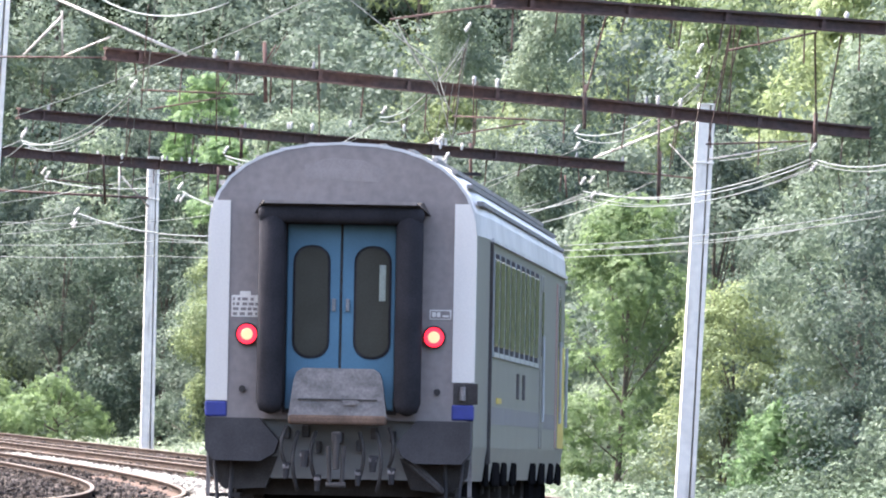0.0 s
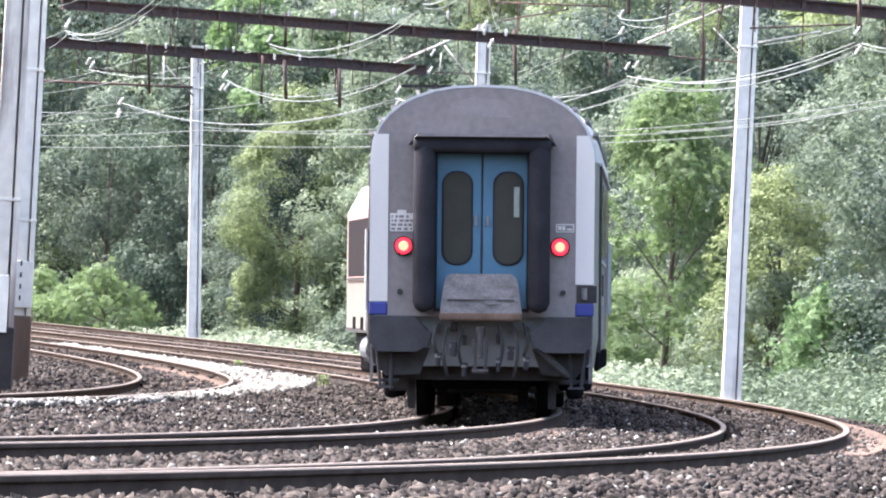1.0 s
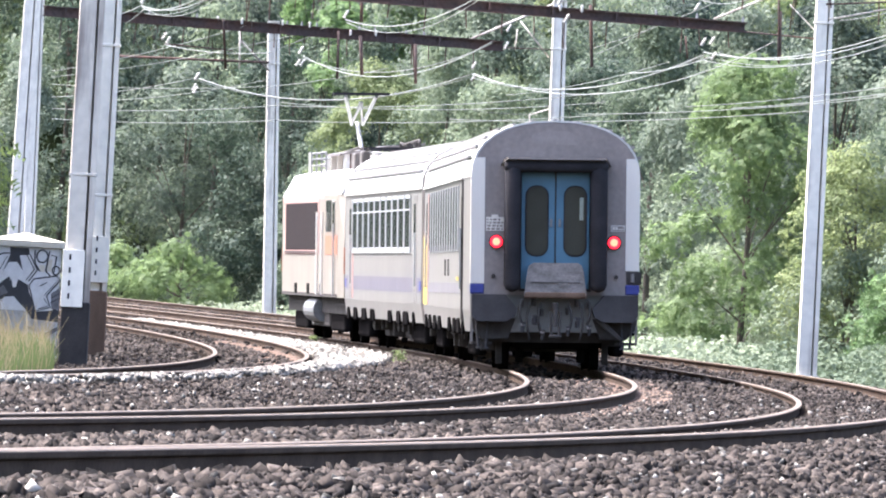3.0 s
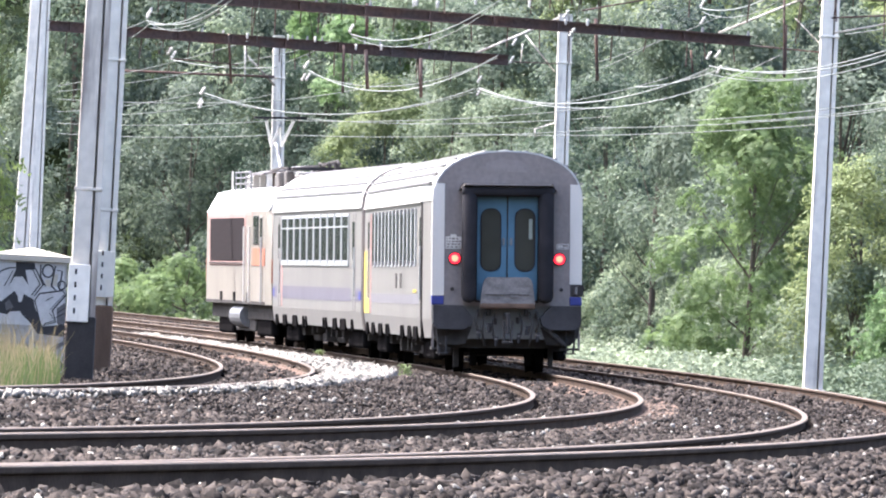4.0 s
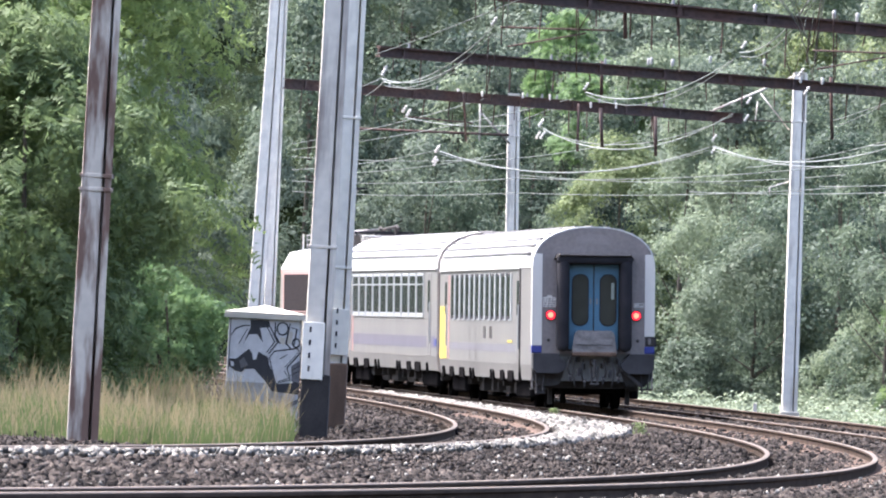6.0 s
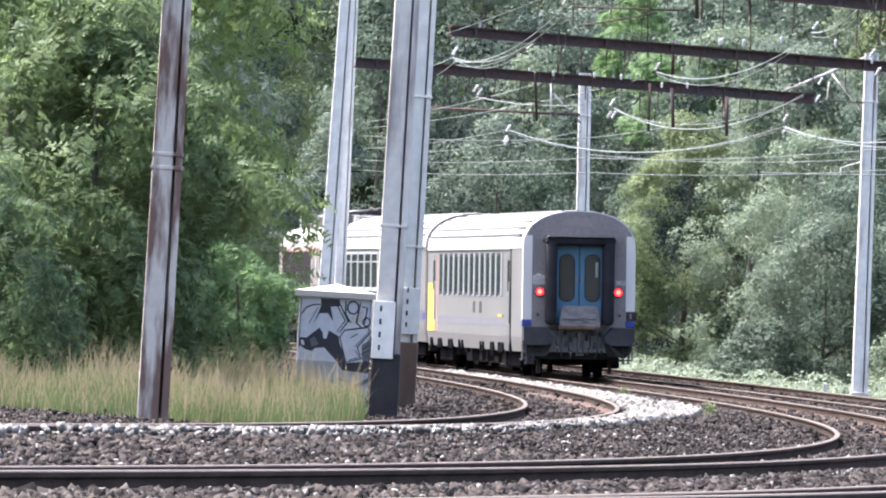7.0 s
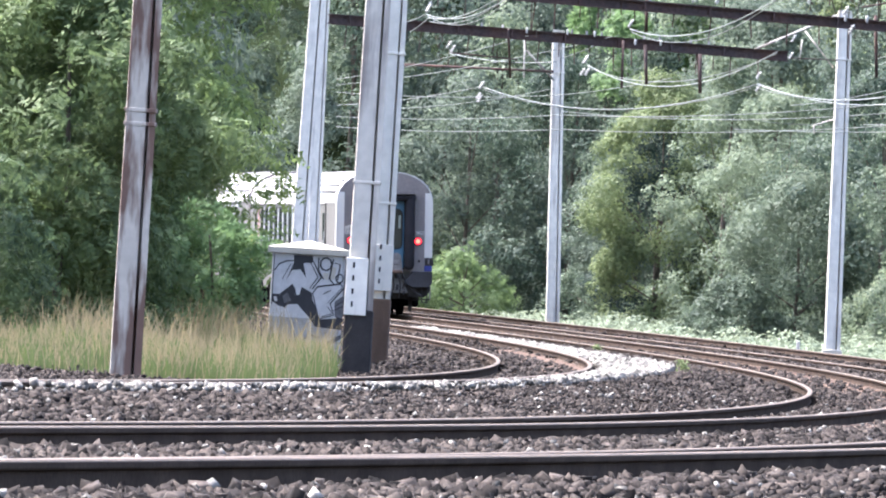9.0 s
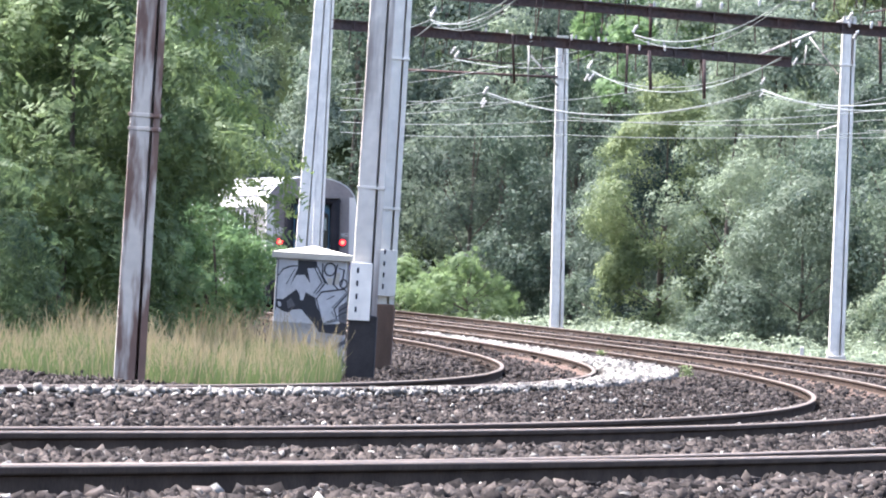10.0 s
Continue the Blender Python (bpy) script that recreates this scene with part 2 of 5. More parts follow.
def tube(bm, a, b, r, r2=None, n=8):
    a, b = Vector(a), Vector(b)
    m = Matrix.Translation((a + b) / 2) @ (b - a).to_track_quat("Z", "Y").to_matrix().to_4x4()
    bmesh.ops.create_cone(bm, cap_ends=True, segments=n, radius1=r, radius2=r if r2 is None else r2, depth=(b - a).length, matrix=m)
    return bm


def tubed(*a, **k):
    return tube(bmesh.new(), *a, **k)


def bent(name, pts, r, material, parent=None, n=6, label=""):
    """A round bar or rope through the points, as one continuous mesh."""
    P = [Vector(p) for p in pts]
    v, f = [], []
    for i, p in enumerate(P):
        d = (P[min(i + 1, len(P) - 1)] - P[max(i - 1, 0)]).normalized()
        a = d.cross(Vector((0.31, 0.17, 0.93))).normalized()
        b = d.cross(a)
        for k in range(n):
            w = 2 * math.pi * k / n
            v.append(p + (a * math.cos(w) + b * math.sin(w)) * r)
    for i in range(len(P) - 1):
        for k in range(n):
            q = (k + 1) % n
            f.append((i * n + k, i * n + q, i * n + n + q, i * n + n + k))
    f += [tuple(range(n))[::-1], tuple(range((len(P) - 1) * n, len(P) * n))]
    return mesh_ob(name, v, f, material, parent, label, smooth=True)


def prism(pts, y0, y1):
    """Extrudes an outline in the x-z plane from y0 to y1."""
    bm = bmesh.new()
    lo = [bm.verts.new((x, y0, z)) for x, z in pts]
    hi = [bm.verts.new((x, y1, z)) for x, z in pts]
    bm.faces.new(lo)
    bm.faces.new(hi[::-1])
    for i in range(len(pts)):
        j = (i + 1) % len(pts)
        bm.faces.new((lo[j], lo[i], hi[i], hi[j]))
    bmesh.ops.recalc_face_normals(bm, faces=bm.faces)
    return bm


def empty(name, m=None, **tags):
    ob = new(name)
    if m is not None:
        ob.matrix_world = m
    return tagged(ob, **tags)


# ---- ground ----
# cross-section of the stone bed: metres outwards, height over the inner rails
BED_O = [-13.0, -6.8, -5.6, -4.3, -3.85, -3.4, -1.6, -0.75, 0.75, 1.3, 2.4, 2.93, 4.43, 5.2, 6.2, 7.5, 9.5, 13.0]
BED_Z = [-0.31, -0.28, -0.22, -0.15, -0.06, -0.04, -0.06, -0.10, -0.02, 0.04, 0.06, 0.05, 0.16, 0.17, 0.06, -0.12, -0.30, -0.42]


def bed_shift(o, s):
    """The siding draws nearer along the line; the bed follows it."""
    return 0.0067 * s * np.clip((-2.5 - o) / 1.0, 0, 1)


def bed_height(o, s):
    return np.interp(o - bed_shift(o, s), BED_O, BED_Z) - 0.04


def make_ground():
    xs = np.concatenate([np.linspace(-900, -60, 15), np.arange(-50, 61, 1.0), np.linspace(75, 900, 15)])
    ys = np.concatenate([np.linspace(-400, 40, 12), np.arange(50, 431, 2.0), np.linspace(450, 1500, 20)])
    gx, gy = np.meshgrid(xs, ys)
    s, o = line_offset(gx.ravel(), gy.ravel())
    z = gz(gx.ravel()) - 0.27 - 0.08 * np.clip((o - 5.6) / 0.9, 0, 1) - 0.4 * ((o > -12.6) & (o < 12.4))
    rise = np.clip(o - 15, 0, 60) * np.where(gy.ravel() > 120, 1, 0.2)
    z = z + 0.42 * rise
    far = np.clip(gy.ravel() - 395, 0, 90)
    z = np.where(far > 0, np.maximum(z, 0.35 * far + gz(gx.ravel()) - 0.27), z)
    nx = len(xs)
    faces = [(i, i + 1, i + 1 + nx, i + nx) for r in range(len(ys) - 1) for i in range(r * nx, r * nx + nx - 1)]
    ob = mesh_ob("ground", np.c_[gx.ravel(), gy.ravel(), z], faces, M["soil"], smooth=True)
    tagged(ob, "green-brown earth of the cutting and wooded hillside", "ground", kind="structure")
    # ballast bed, one strip over the ground
    sv = np.arange(-160, 300, 1.0)
    v, f = [], []
    for i, s in enumerate(sv):
        for o, dz in zip(BED_O, BED_Z):
            x, y, h = along(s, o + bed_shift(o, s))
            v.append((x, y, gz(x) + dz - 0.04))
    n = len(BED_O)
    f = [(i, i + 1, i + 1 + n, i + n) for r in range(len(sv) - 1) for i in range(r * n, r * n + n - 1)]
    tagged(mesh_ob("ballast_bed", v, f, M["ballast"]), "dark brown crushed stone bed under the tracks", "ballast", kind="structure")


def stones(name, s, o, dz, size, material, label, rng, blocky=True):
    """Crushed stones: one joined mesh of small irregular blocks."""
    n = len(s)
    x, y, _ = along(s, o)
    z = gz(x) + dz
    if blocky:
        base = np.array([(-1, -1, -1), (1, -1, -1), (1, 1, -1), (-1, 1, -1), (-1, -1, 1), (1, -1, 1), (1, 1, 1), (-1, 1, 1)], float) * 0.5
        fc = np.array([(0, 3, 2, 1), (4, 5, 6, 7), (0, 1, 5, 4), (1, 2, 6, 5), (2, 3, 7, 6), (3, 0, 4, 7)])
    else:
        base = np.array([(1, 0, 0), (-1, 0, 0), (0, 1, 0), (0, -1, 0), (0, 0, 1), (0, 0, -1)], float) * 0.68
        fc = np.array([(0, 2, 4), (2, 1, 4), (1, 3, 4), (3, 0, 4), (2, 0, 5), (1, 2, 5), (3, 1, 5), (0, 3, 5)])
    m = len(base)
    v = base[None] * rng.uniform(0.6, 1.25, (n, 1, 3)) + rng.uniform(-0.32, 0.32, (n, m, 3))
    a = rng.normal(size=(n, 4))
    a /= np.linalg.norm(a, axis=1)[:, None]
    w, i, j, k = a.T
    R = np.stack([1 - 2 * (j * j + k * k), 2 * (i * j - k * w), 2 * (i * k + j * w), 2 * (i * j + k * w), 1 - 2 * (i * i + k * k), 2 * (j * k - i * w),
                  2 * (i * k - j * w), 2 * (j * k + i * w), 1 - 2 * (i * i + j * j)], -1).reshape(n, 3, 3)
    v = np.einsum("nij,nkj->nki", R, v) * np.asarray(size)[:, None, None]
    v += np.stack([x, y, z], -1)[:, None]
    fast_mesh(name, v.reshape(-1, 3), (fc[None] + m * np.arange(n)[:, None, None]).reshape(-1, fc.shape[1]), material, label, "ballast")


def fast_mesh(name, v, f, material, label="", category="", parent=None, kind="stuff"):
    me = bpy.data.meshes.new(name)
    n, k = f.shape
    me.vertices.add(len(v))
    me.vertices.foreach_set("co", np.ascontiguousarray(v, dtype=np.float32).ravel())
    me.loops.add(n * k)
    me.loops.foreach_set("vertex_index", np.ascontiguousarray(f, dtype=np.int32).ravel())
    me.polygons.add(n)
    me.polygons.foreach_set("loop_start", np.arange(0, n * k, k, dtype=np.int32))
    me.update(calc_edges=True)
    me.materials.append(material)
    ob = new(name, me)
    if parent:
        ob.parent = parent
        return ob
    return tagged(ob, label, category, kind=kind)


def make_stones():
    rng = np.random.default_rng(3)
    n = 100000
    y = 36 + 126 * rng.random(n) ** 1.25
    x = rng.uniform(-0.064, 0.066, n) * y + rng.uniform(-0.5, 0.5, n)
    s, o = line_offset(x, y)
    keep = (o > -12.5) & (o < 11.5)
    for c in (0, 3.68, -4.85):
        for side in (-0.7535, 0.7535):
            keep &= abs(o - c - side) > 0.1
    s, o = s[keep], o[keep]
    near = s < -62
    for pick, blocky in ((near, True), (~near, False)):
        a, b = s[pick], o[pick]
        stones("ballast_stones", a, b, bed_height(b, a) + 0.01, 0.022 + 0.044 * rng.random(len(a)) ** 2, M["stone"], "dark brown crushed stones heaped between the rails", rng, blocky)
    n = 40000
    s = rng.uniform(-10, 170, n)
    o = rng.uniform(-12.0, 10.6, n)
    keep = np.ones(n, bool)
    for c in (0, 3.68, -4.85):
        for side in (-0.7535, 0.7535):
            keep &= abs(o - c - side) > 0.12
    s, o = s[keep], o[keep]
    stones("ballast_stones", s, o, bed_height(o, s) + 0.01, rng.uniform(0.05, 0.1, len(s)), M["stone"], "brown crushed stones along the far tracks", rng, False)
    n = 1300
    y = rng.uniform(40, 150, n)
    x = rng.uniform(-0.06, 0.06, n) * y
    s, o = line_offset(x, y)
    pick = (o > -3.5) & (o < 9) & (abs(abs(o) - 0.7535) > 0.12) & (abs(abs(o - 3.68) - 0.7535) > 0.12)
    s, o = s[pick], o[pick]
    stones("pale_stones", s, o, bed_height(o, s) + 0.035, rng.uniform(0.014, 0.04, len(s)), M["white_stone"], "scattered pale stones on the dark stone bed", rng)
    # fresh pale stones shovelled beside the siding
    n = 4600
    s = rng.uniform(-22, 95, n)
    w = np.interp(s, [-22, 0, 25, 40, 60, 95], [0.25, 0.8, 1.5, 0.9, 0.5, 0.3])
    o = -4.85 + 0.95 + w * rng.random(n) + 0.006 * s
    stones("pale_stones", s, o, bed_height(o, s) + 0.02 + 0.03 * np.clip(w - 0.3, 0, 1), rng.uniform(0.05, 0.11, n), M["white_stone"], "fresh pale crushed stones along the siding", rng)
    n = 5600
    s = rng.uniform(-100, -8, n)
    keep = rng.random(n) < 0.45 + 0.55 * np.sin(s * 0.9 + 1.3 * np.sin(s * 0.37))
    s = s[keep]
    n = len(s)
    o = -4.85 + 0.88 + rng.uniform(0, 0.4, n) + 0.006 * s
    stones("pale_stones", s, o, bed_height(o, s) + rng.uniform(0.02, 0.09, n), rng.uniform(0.024, 0.055, n), M["white_stone"], "fresh pale crushed stones along the siding", rng)


def sweep(name, profile, s, o, z, material, parent, label=""):
    v, f = [], []
    n = len(profile)
    for si, oi, zi in zip(s, np.broadcast_to(o, s.shape), np.broadcast_to(z, s.shape)):
        x, y, h = along(si, oi)
        for a, b in profile:
            v.append((x + math.cos(h) * a, y + math.sin(h) * a, gz(x) + zi + b))
    for r in range(len(s) - 1):
        for i in range(n):
            j = (i + 1) % n
            f.append((r * n + i, r * n + j, r * n + n + j, r * n + n + i))
    return mesh_ob(name, v, f, material, parent, label)


RAIL = [(-0.075, -0.172), (0.075, -0.172), (0.075, -0.16), (0.012, -0.135), (0.010, -0.050), (0.034, -0.041), (0.0375, -0.034), (0.0375, -0.013), (-0.0375, -0.013), (-0.0375, -0.034), (-0.034, -0.041), (-0.010, -0.050), (-0.012, -0.135), (-0.075, -0.16)]
HEAD = [(-0.036, -0.014), (0.036, -0.014), (0.0365, -0.008), (0.028, 0.0), (-0.028, 0.0), (-0.0365, -0.008)]


def make_tracks():
    for name, c, cs, dz, label in (("railway_track", 0.0, 0.0, 0.0, "curved main track with worn steel rails that carries the train"),
                                   ("railway_track", 3.682, 0.0006, 0.156, "curved outer track with worn steel rails on stone bed"),
                                   ("railway_track", -4.847, 0.0067, -0.115, "curved rusty siding track with pale stones beside it")):
        t = empty(name, label=label, category="railway track", group="tracks of the curve", kind="structure")
        s = np.arange(-160, 320, 1.5)
        for side, cant in ((-0.7535, -0.035 if c > 1 else 0.0), (0.7535, CANT)):
            o = c + cs * s + side
            r = sweep("rail", RAIL, s, o, dz + cant, M["rail_side"], t, "brown rusty rail web and foot")
            sweep("rail_head", HEAD, s, o, dz + cant, M["rail_top"], r, "bright worn running surface")
        # sleepers, mostly sunk in the stones
        bm0 = boxed(-1.28, 1.28, -0.13, 0.13, -0.24, -0.135, bevel=0.015)
        me = bpy.data.meshes.new("sleeper")
        bm0.to_mesh(me)
        bm0.free()
        me.materials.append(M["rustfoot"])
        for i in range(95):
            si = -60 + i * 1.24
            x, y, h = along(si, c + cs * si)
            ob = new("sleeper", me)
            ob.parent = t
            ob.matrix_basis = Matrix.Translation((x, y, gz(x) + dz + CANT / 2 - 0.012)) @ Matrix.Rotation(h, 4, "Z") @ Matrix.Rotation(-CANT / 1.507, 4, "Y")


def old_rail():
    s = np.arange(18, 84, 1.5)
    ob = sweep("old_rail", RAIL, s, 10.8, -0.16, M["rail_side"], None)
    tagged(ob, "old rusty rail lying beside the outer track", "rail")


make_ground()
old_rail()
make_tracks()
make_stones()


# ---- masts and portals ----
def mast(name, x, y, z0, z1, w, material, label, lean=0.0, foot=None, foot_h=0.0, foot_label="", collars=(0.86,)):
    """Steel column of two flanges and a web; lean: metres of sideways drift at the top."""
    t = empty(name, Matrix.Translation((x, y, z0)), label=label, category="catenary mast", group="masts along the line")
    h = z1 - z0
    e, g = 0.66 * w, 0.5 * w
    prof = [(-e, -g), (0.22 * w, -g), (0.22 * w, g - 0.03), (0.36 * w, g - 0.03), (0.36 * w, -g), (e, -g), (e, g), (-e, g)]
    c, s = math.cos(radians(4)), math.sin(radians(4))
    prof = [(a * c - b * s, a * s + b * c) for a, b in prof]
    v, f = [], []
    k = 8
    n = len(prof)
    for i in range(k + 1):
        u = i / k
        for a, b in prof:
            v.append((a * (1 - 0.12 * u) + lean * u, b * (1 - 0.12 * u), h * u))
    for i in range(k):
        for j in range(n):
            q = (j + 1) % n
            f.append((i * n + j, i * n + q, i * n + n + q, i * n + n + j))
    f.append(tuple(range(k * n, k * n + n)))
    mesh_ob("column", v, f, material, t)
    for u in collars:
        part("collar", boxed(lean * u - w * 0.70, lean * u + w * 0.70, -w * 0.53, w * 0.62, h * u - 0.025, h * u + 0.025, bevel=0.01), material, t)
    if foot:
        part("foot", boxed(-w * 0.72, w * 0.72, -w * 0.72, w * 0.72, -0.3, foot_h, bevel=0.03), foot, t, foot_label)
    else:
        part("foot", boxed(-w * 0.85, w * 0.85, -w * 0.85, w * 0.85, -0.5, 0.06, bevel=0.03), M["cap"], t, "pale concrete footing")
    part("cap_plate", boxed(lean - w * 0.55, lean + w * 0.55, -w * 0.55, w * 0.55, h - 0.002, h + 0.03), material, t)
    return t


mast("catenary_mast", 9.16, 213, -0.15, 7.95, 0.28, M["pole"], "pale painted steel mast beside the outer track", lean=-0.05)
mast("catenary_mast", 5.07, 264, 0.1, 8.35, 0.28, M["pole"], "pale painted steel mast beside the outer track", lean=-0.18)
mast("catenary_mast", -2.12, 324, 0.1, 8.9, 0.30, M["pole"], "pale painted steel mast far along the curve", lean=-0.35)
mast("catenary_mast", -7.83, 258, -0.1, 11.0, 0.27, M["pole"], "tall pale steel mast behind the relay hut", lean=0.15)
mast("catenary_mast", -8.66, 300, -0.1, 12.0, 0.23, M["pole"], "tall pale steel mast behind the relay hut", lean=-0.15)
mast("catenary_mast", -3.87, 159, -0.15, 8.6, 0.29, M["pole_mid"], "aged grey steel mast with a black tarred foot", foot=M["foot"], foot_h=0.85, foot_label="black tarred foot", collars=(0.31,))
mast("catenary_mast", -4.07, 180, -0.15, 9.4, 0.28, M["pole"], "pale steel mast with a brown foot", foot=M["rustfoot"], foot_h=1.0, foot_label="brown stained foot", collars=(0.27, 0.53))
mast("catenary_mast", -5.91, 130, -0.2, 8.0, 0.28, M["pole_old"], "old mast with flaking grey paint and rust", collars=(0.37, 0.39, 0.86), foot=M["rustfoot"], foot_h=0.03, foot_label="brown stained foot")


def beam(a, b, d, label):
    """Rusty portal girder between two points."""
    a, b = Vector(a), Vector(b)
    t = empty("portal_beam", label=label, category="portal beam", group="portal beams over the tracks")
    L = (b - a).length
    m = Matrix.Translation(a) @ (b - a).to_track_quat("X", "Z").to_matrix().to_4x4()
    for nm, z0, z1, w in (("top_flange", d / 2 - 0.03, d / 2, 0.1), ("web", -d / 2 + 0.03, d / 2 - 0.03, 0.02), ("bottom_flange", -d / 2, -d / 2 + 0.03, 0.1)):
        bm = boxed(0, L, -w, w, z0, z1)
        bmesh.ops.transform(bm, matrix=m, verts=bm.verts)
        part(nm, bm, M["rust"], t)
    for i in range(int(L / 1.4)):
        bm = boxed(i * 1.4 + 0.5, i * 1.4 + 0.56, -0.08, 0.08, -d / 2 + 0.03, d / 2 - 0.03)
        bmesh.ops.transform(bm, matrix=m, verts=bm.verts)
        part("stiffener", bm, M["rust"], t)
    rng = random.Random(int(L * 100) + int(a.y))
    x = rng.uniform(0.2, 0.6)
    while x < L - 0.2:
        drop = rng.uniform(0.12, 0.6)
        bm = tubed((x, 0.03, -d / 2), (x + rng.uniform(-0.05, 0.05), 0.03, -d / 2 - drop), 0.007 + 0.00003 * a.y, n=5)
        bmesh.ops.transform(bm, matrix=m, verts=bm.verts)
        part("hanger", bm, M["rust"], t, "thin rusty hanger rod")
        if rng.random() < 0.45:
            bm = tubed((x + 0.3, 0, d / 2), (x + 0.3, 0, d / 2 + 0.1), 0.03, 0.018, n=8)
            bmesh.ops.transform(bm, matrix=m, verts=bm.verts)
            part("clamp", bm, M["steel"], t, "small grey clamp on the girder")
        x += rng.uniform(0.35, 1.0)
    return t


beam((-2.02, 159, 6.41), (9.43, 163, 6.08), 0.19, "dark rusty girder across the near tracks")
beam((-4.2, 207, 6.77), (7.57, 213, 6.64), 0.21, "dark rusty girder across the tracks")
beam((-7.41, 258, 7.28), (3.53, 263, 7.16), 0.25, "dark rusty girder across the far tracks")
beam((2.87, 128, 6.29), (7.69, 131, 6.38), 0.17, "dark rusty girder across the nearest tracks")


# ---- train ----
def outline(w, z0, zs, zt, n=14, p=2.3):
    """Cross-section: straight sides from z0 to the shoulder zs, then an arched roof up to zt."""
    pts = [(-w * 0.965, z0), (-w, z0 + 0.35), (-w, zs)]
    for i in range(1, n):
        a = math.pi * i / n
        c, s = -math.cos(a), math.sin(a)
        pts.append((w * math.copysign(abs(c) ** (2 / p), c), zs + (zt - zs) * s ** (2 / p)))
    return pts + [(w, zs), (w, z0 + 0.35), (w * 0.965, z0)]


def roof_pts(w, zs, zt, grow, n=16, p=2.3):
    out = []
    for k, g in ((1, grow), (-1, 0.0)):
        for i in range(n + 1):
            a = math.pi * (i if k == 1 else n - i) / n
            c, s = -math.cos(a), math.sin(a)
            out.append(((w + g) * math.copysign(abs(c) ** (2 / p), c), zs + (zt + g - zs) * max(s, 0) ** (2 / p)))
    return out


W, ZS, ZT, LEN = 1.41, 3.12, 4.03, 25.1


def oval(x0, x1, z0, z1, r, n=6):
    pts = []
    for cx, cz, a0 in ((x1 - r, z1 - r, 0), (x0 + r, z1 - r, 90), (x0 + r, z0 + r, 180), (x1 - r, z0 + r, 270)):
        for i in range(n + 1):
            a = radians(a0 + 90 * i / n)
            pts.append((cx + r * math.cos(a), cz + r * math.sin(a)))
    return pts


def bogie(t, y):
    # frames and beams in shade black, closing the dark gap under the body
    part("bogie_frame", boxed(-0.95, 0.95, y - 1.9, y + 1.9, 0.46, 0.72, bevel=0.05), M["shade_black"], t)
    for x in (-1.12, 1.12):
        part("side_frame", boxed(x - 0.1, x + 0.1, y - 1.75, y + 1.75, 0.22, 0.62, bevel=0.06), M["shade_black"], t)
    part("end_beam", boxed(-0.62, 0.62, y - 2.1, y - 1.95, 0.36, 0.62, bevel=0.04), M["shade_black"], t)
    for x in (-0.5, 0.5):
        part("brake_hanger", boxed(x - 0.06, x + 0.06, y - 2.05, y - 1.8, 0.12, 0.4, bevel=0.02), M["shade_black"], t)
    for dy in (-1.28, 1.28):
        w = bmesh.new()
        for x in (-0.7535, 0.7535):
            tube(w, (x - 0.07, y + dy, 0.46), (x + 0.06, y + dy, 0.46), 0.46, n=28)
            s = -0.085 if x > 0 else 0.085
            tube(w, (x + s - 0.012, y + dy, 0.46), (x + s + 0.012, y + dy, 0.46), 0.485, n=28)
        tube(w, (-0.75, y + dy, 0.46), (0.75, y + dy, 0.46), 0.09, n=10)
        part("wheelset", w, M["shade_black"], t)
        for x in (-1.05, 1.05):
            part("axle_box", boxed(x - 0.12, x + 0.12, y + dy - 0.17, y + dy + 0.17, 0.32, 0.6, bevel=0.04), M["shade_black"], t)


def narrowed(bm, y1=2.3, k=0.962):
    """Draws the rear end of a long body in, from y1 backwards."""
    bmesh.ops.bisect_plane(bm, geom=bm.verts[:] + bm.edges[:] + bm.faces[:], plane_co=(0, y1, 0), plane_no=(0, 1, 0))
    for v in bm.verts:
        if v.co.y < y1 - 0.01:
            v.co.x *= 1 - (1 - k) * min(1, (y1 - v.co.y) / (y1 - 0.12))
    return bm


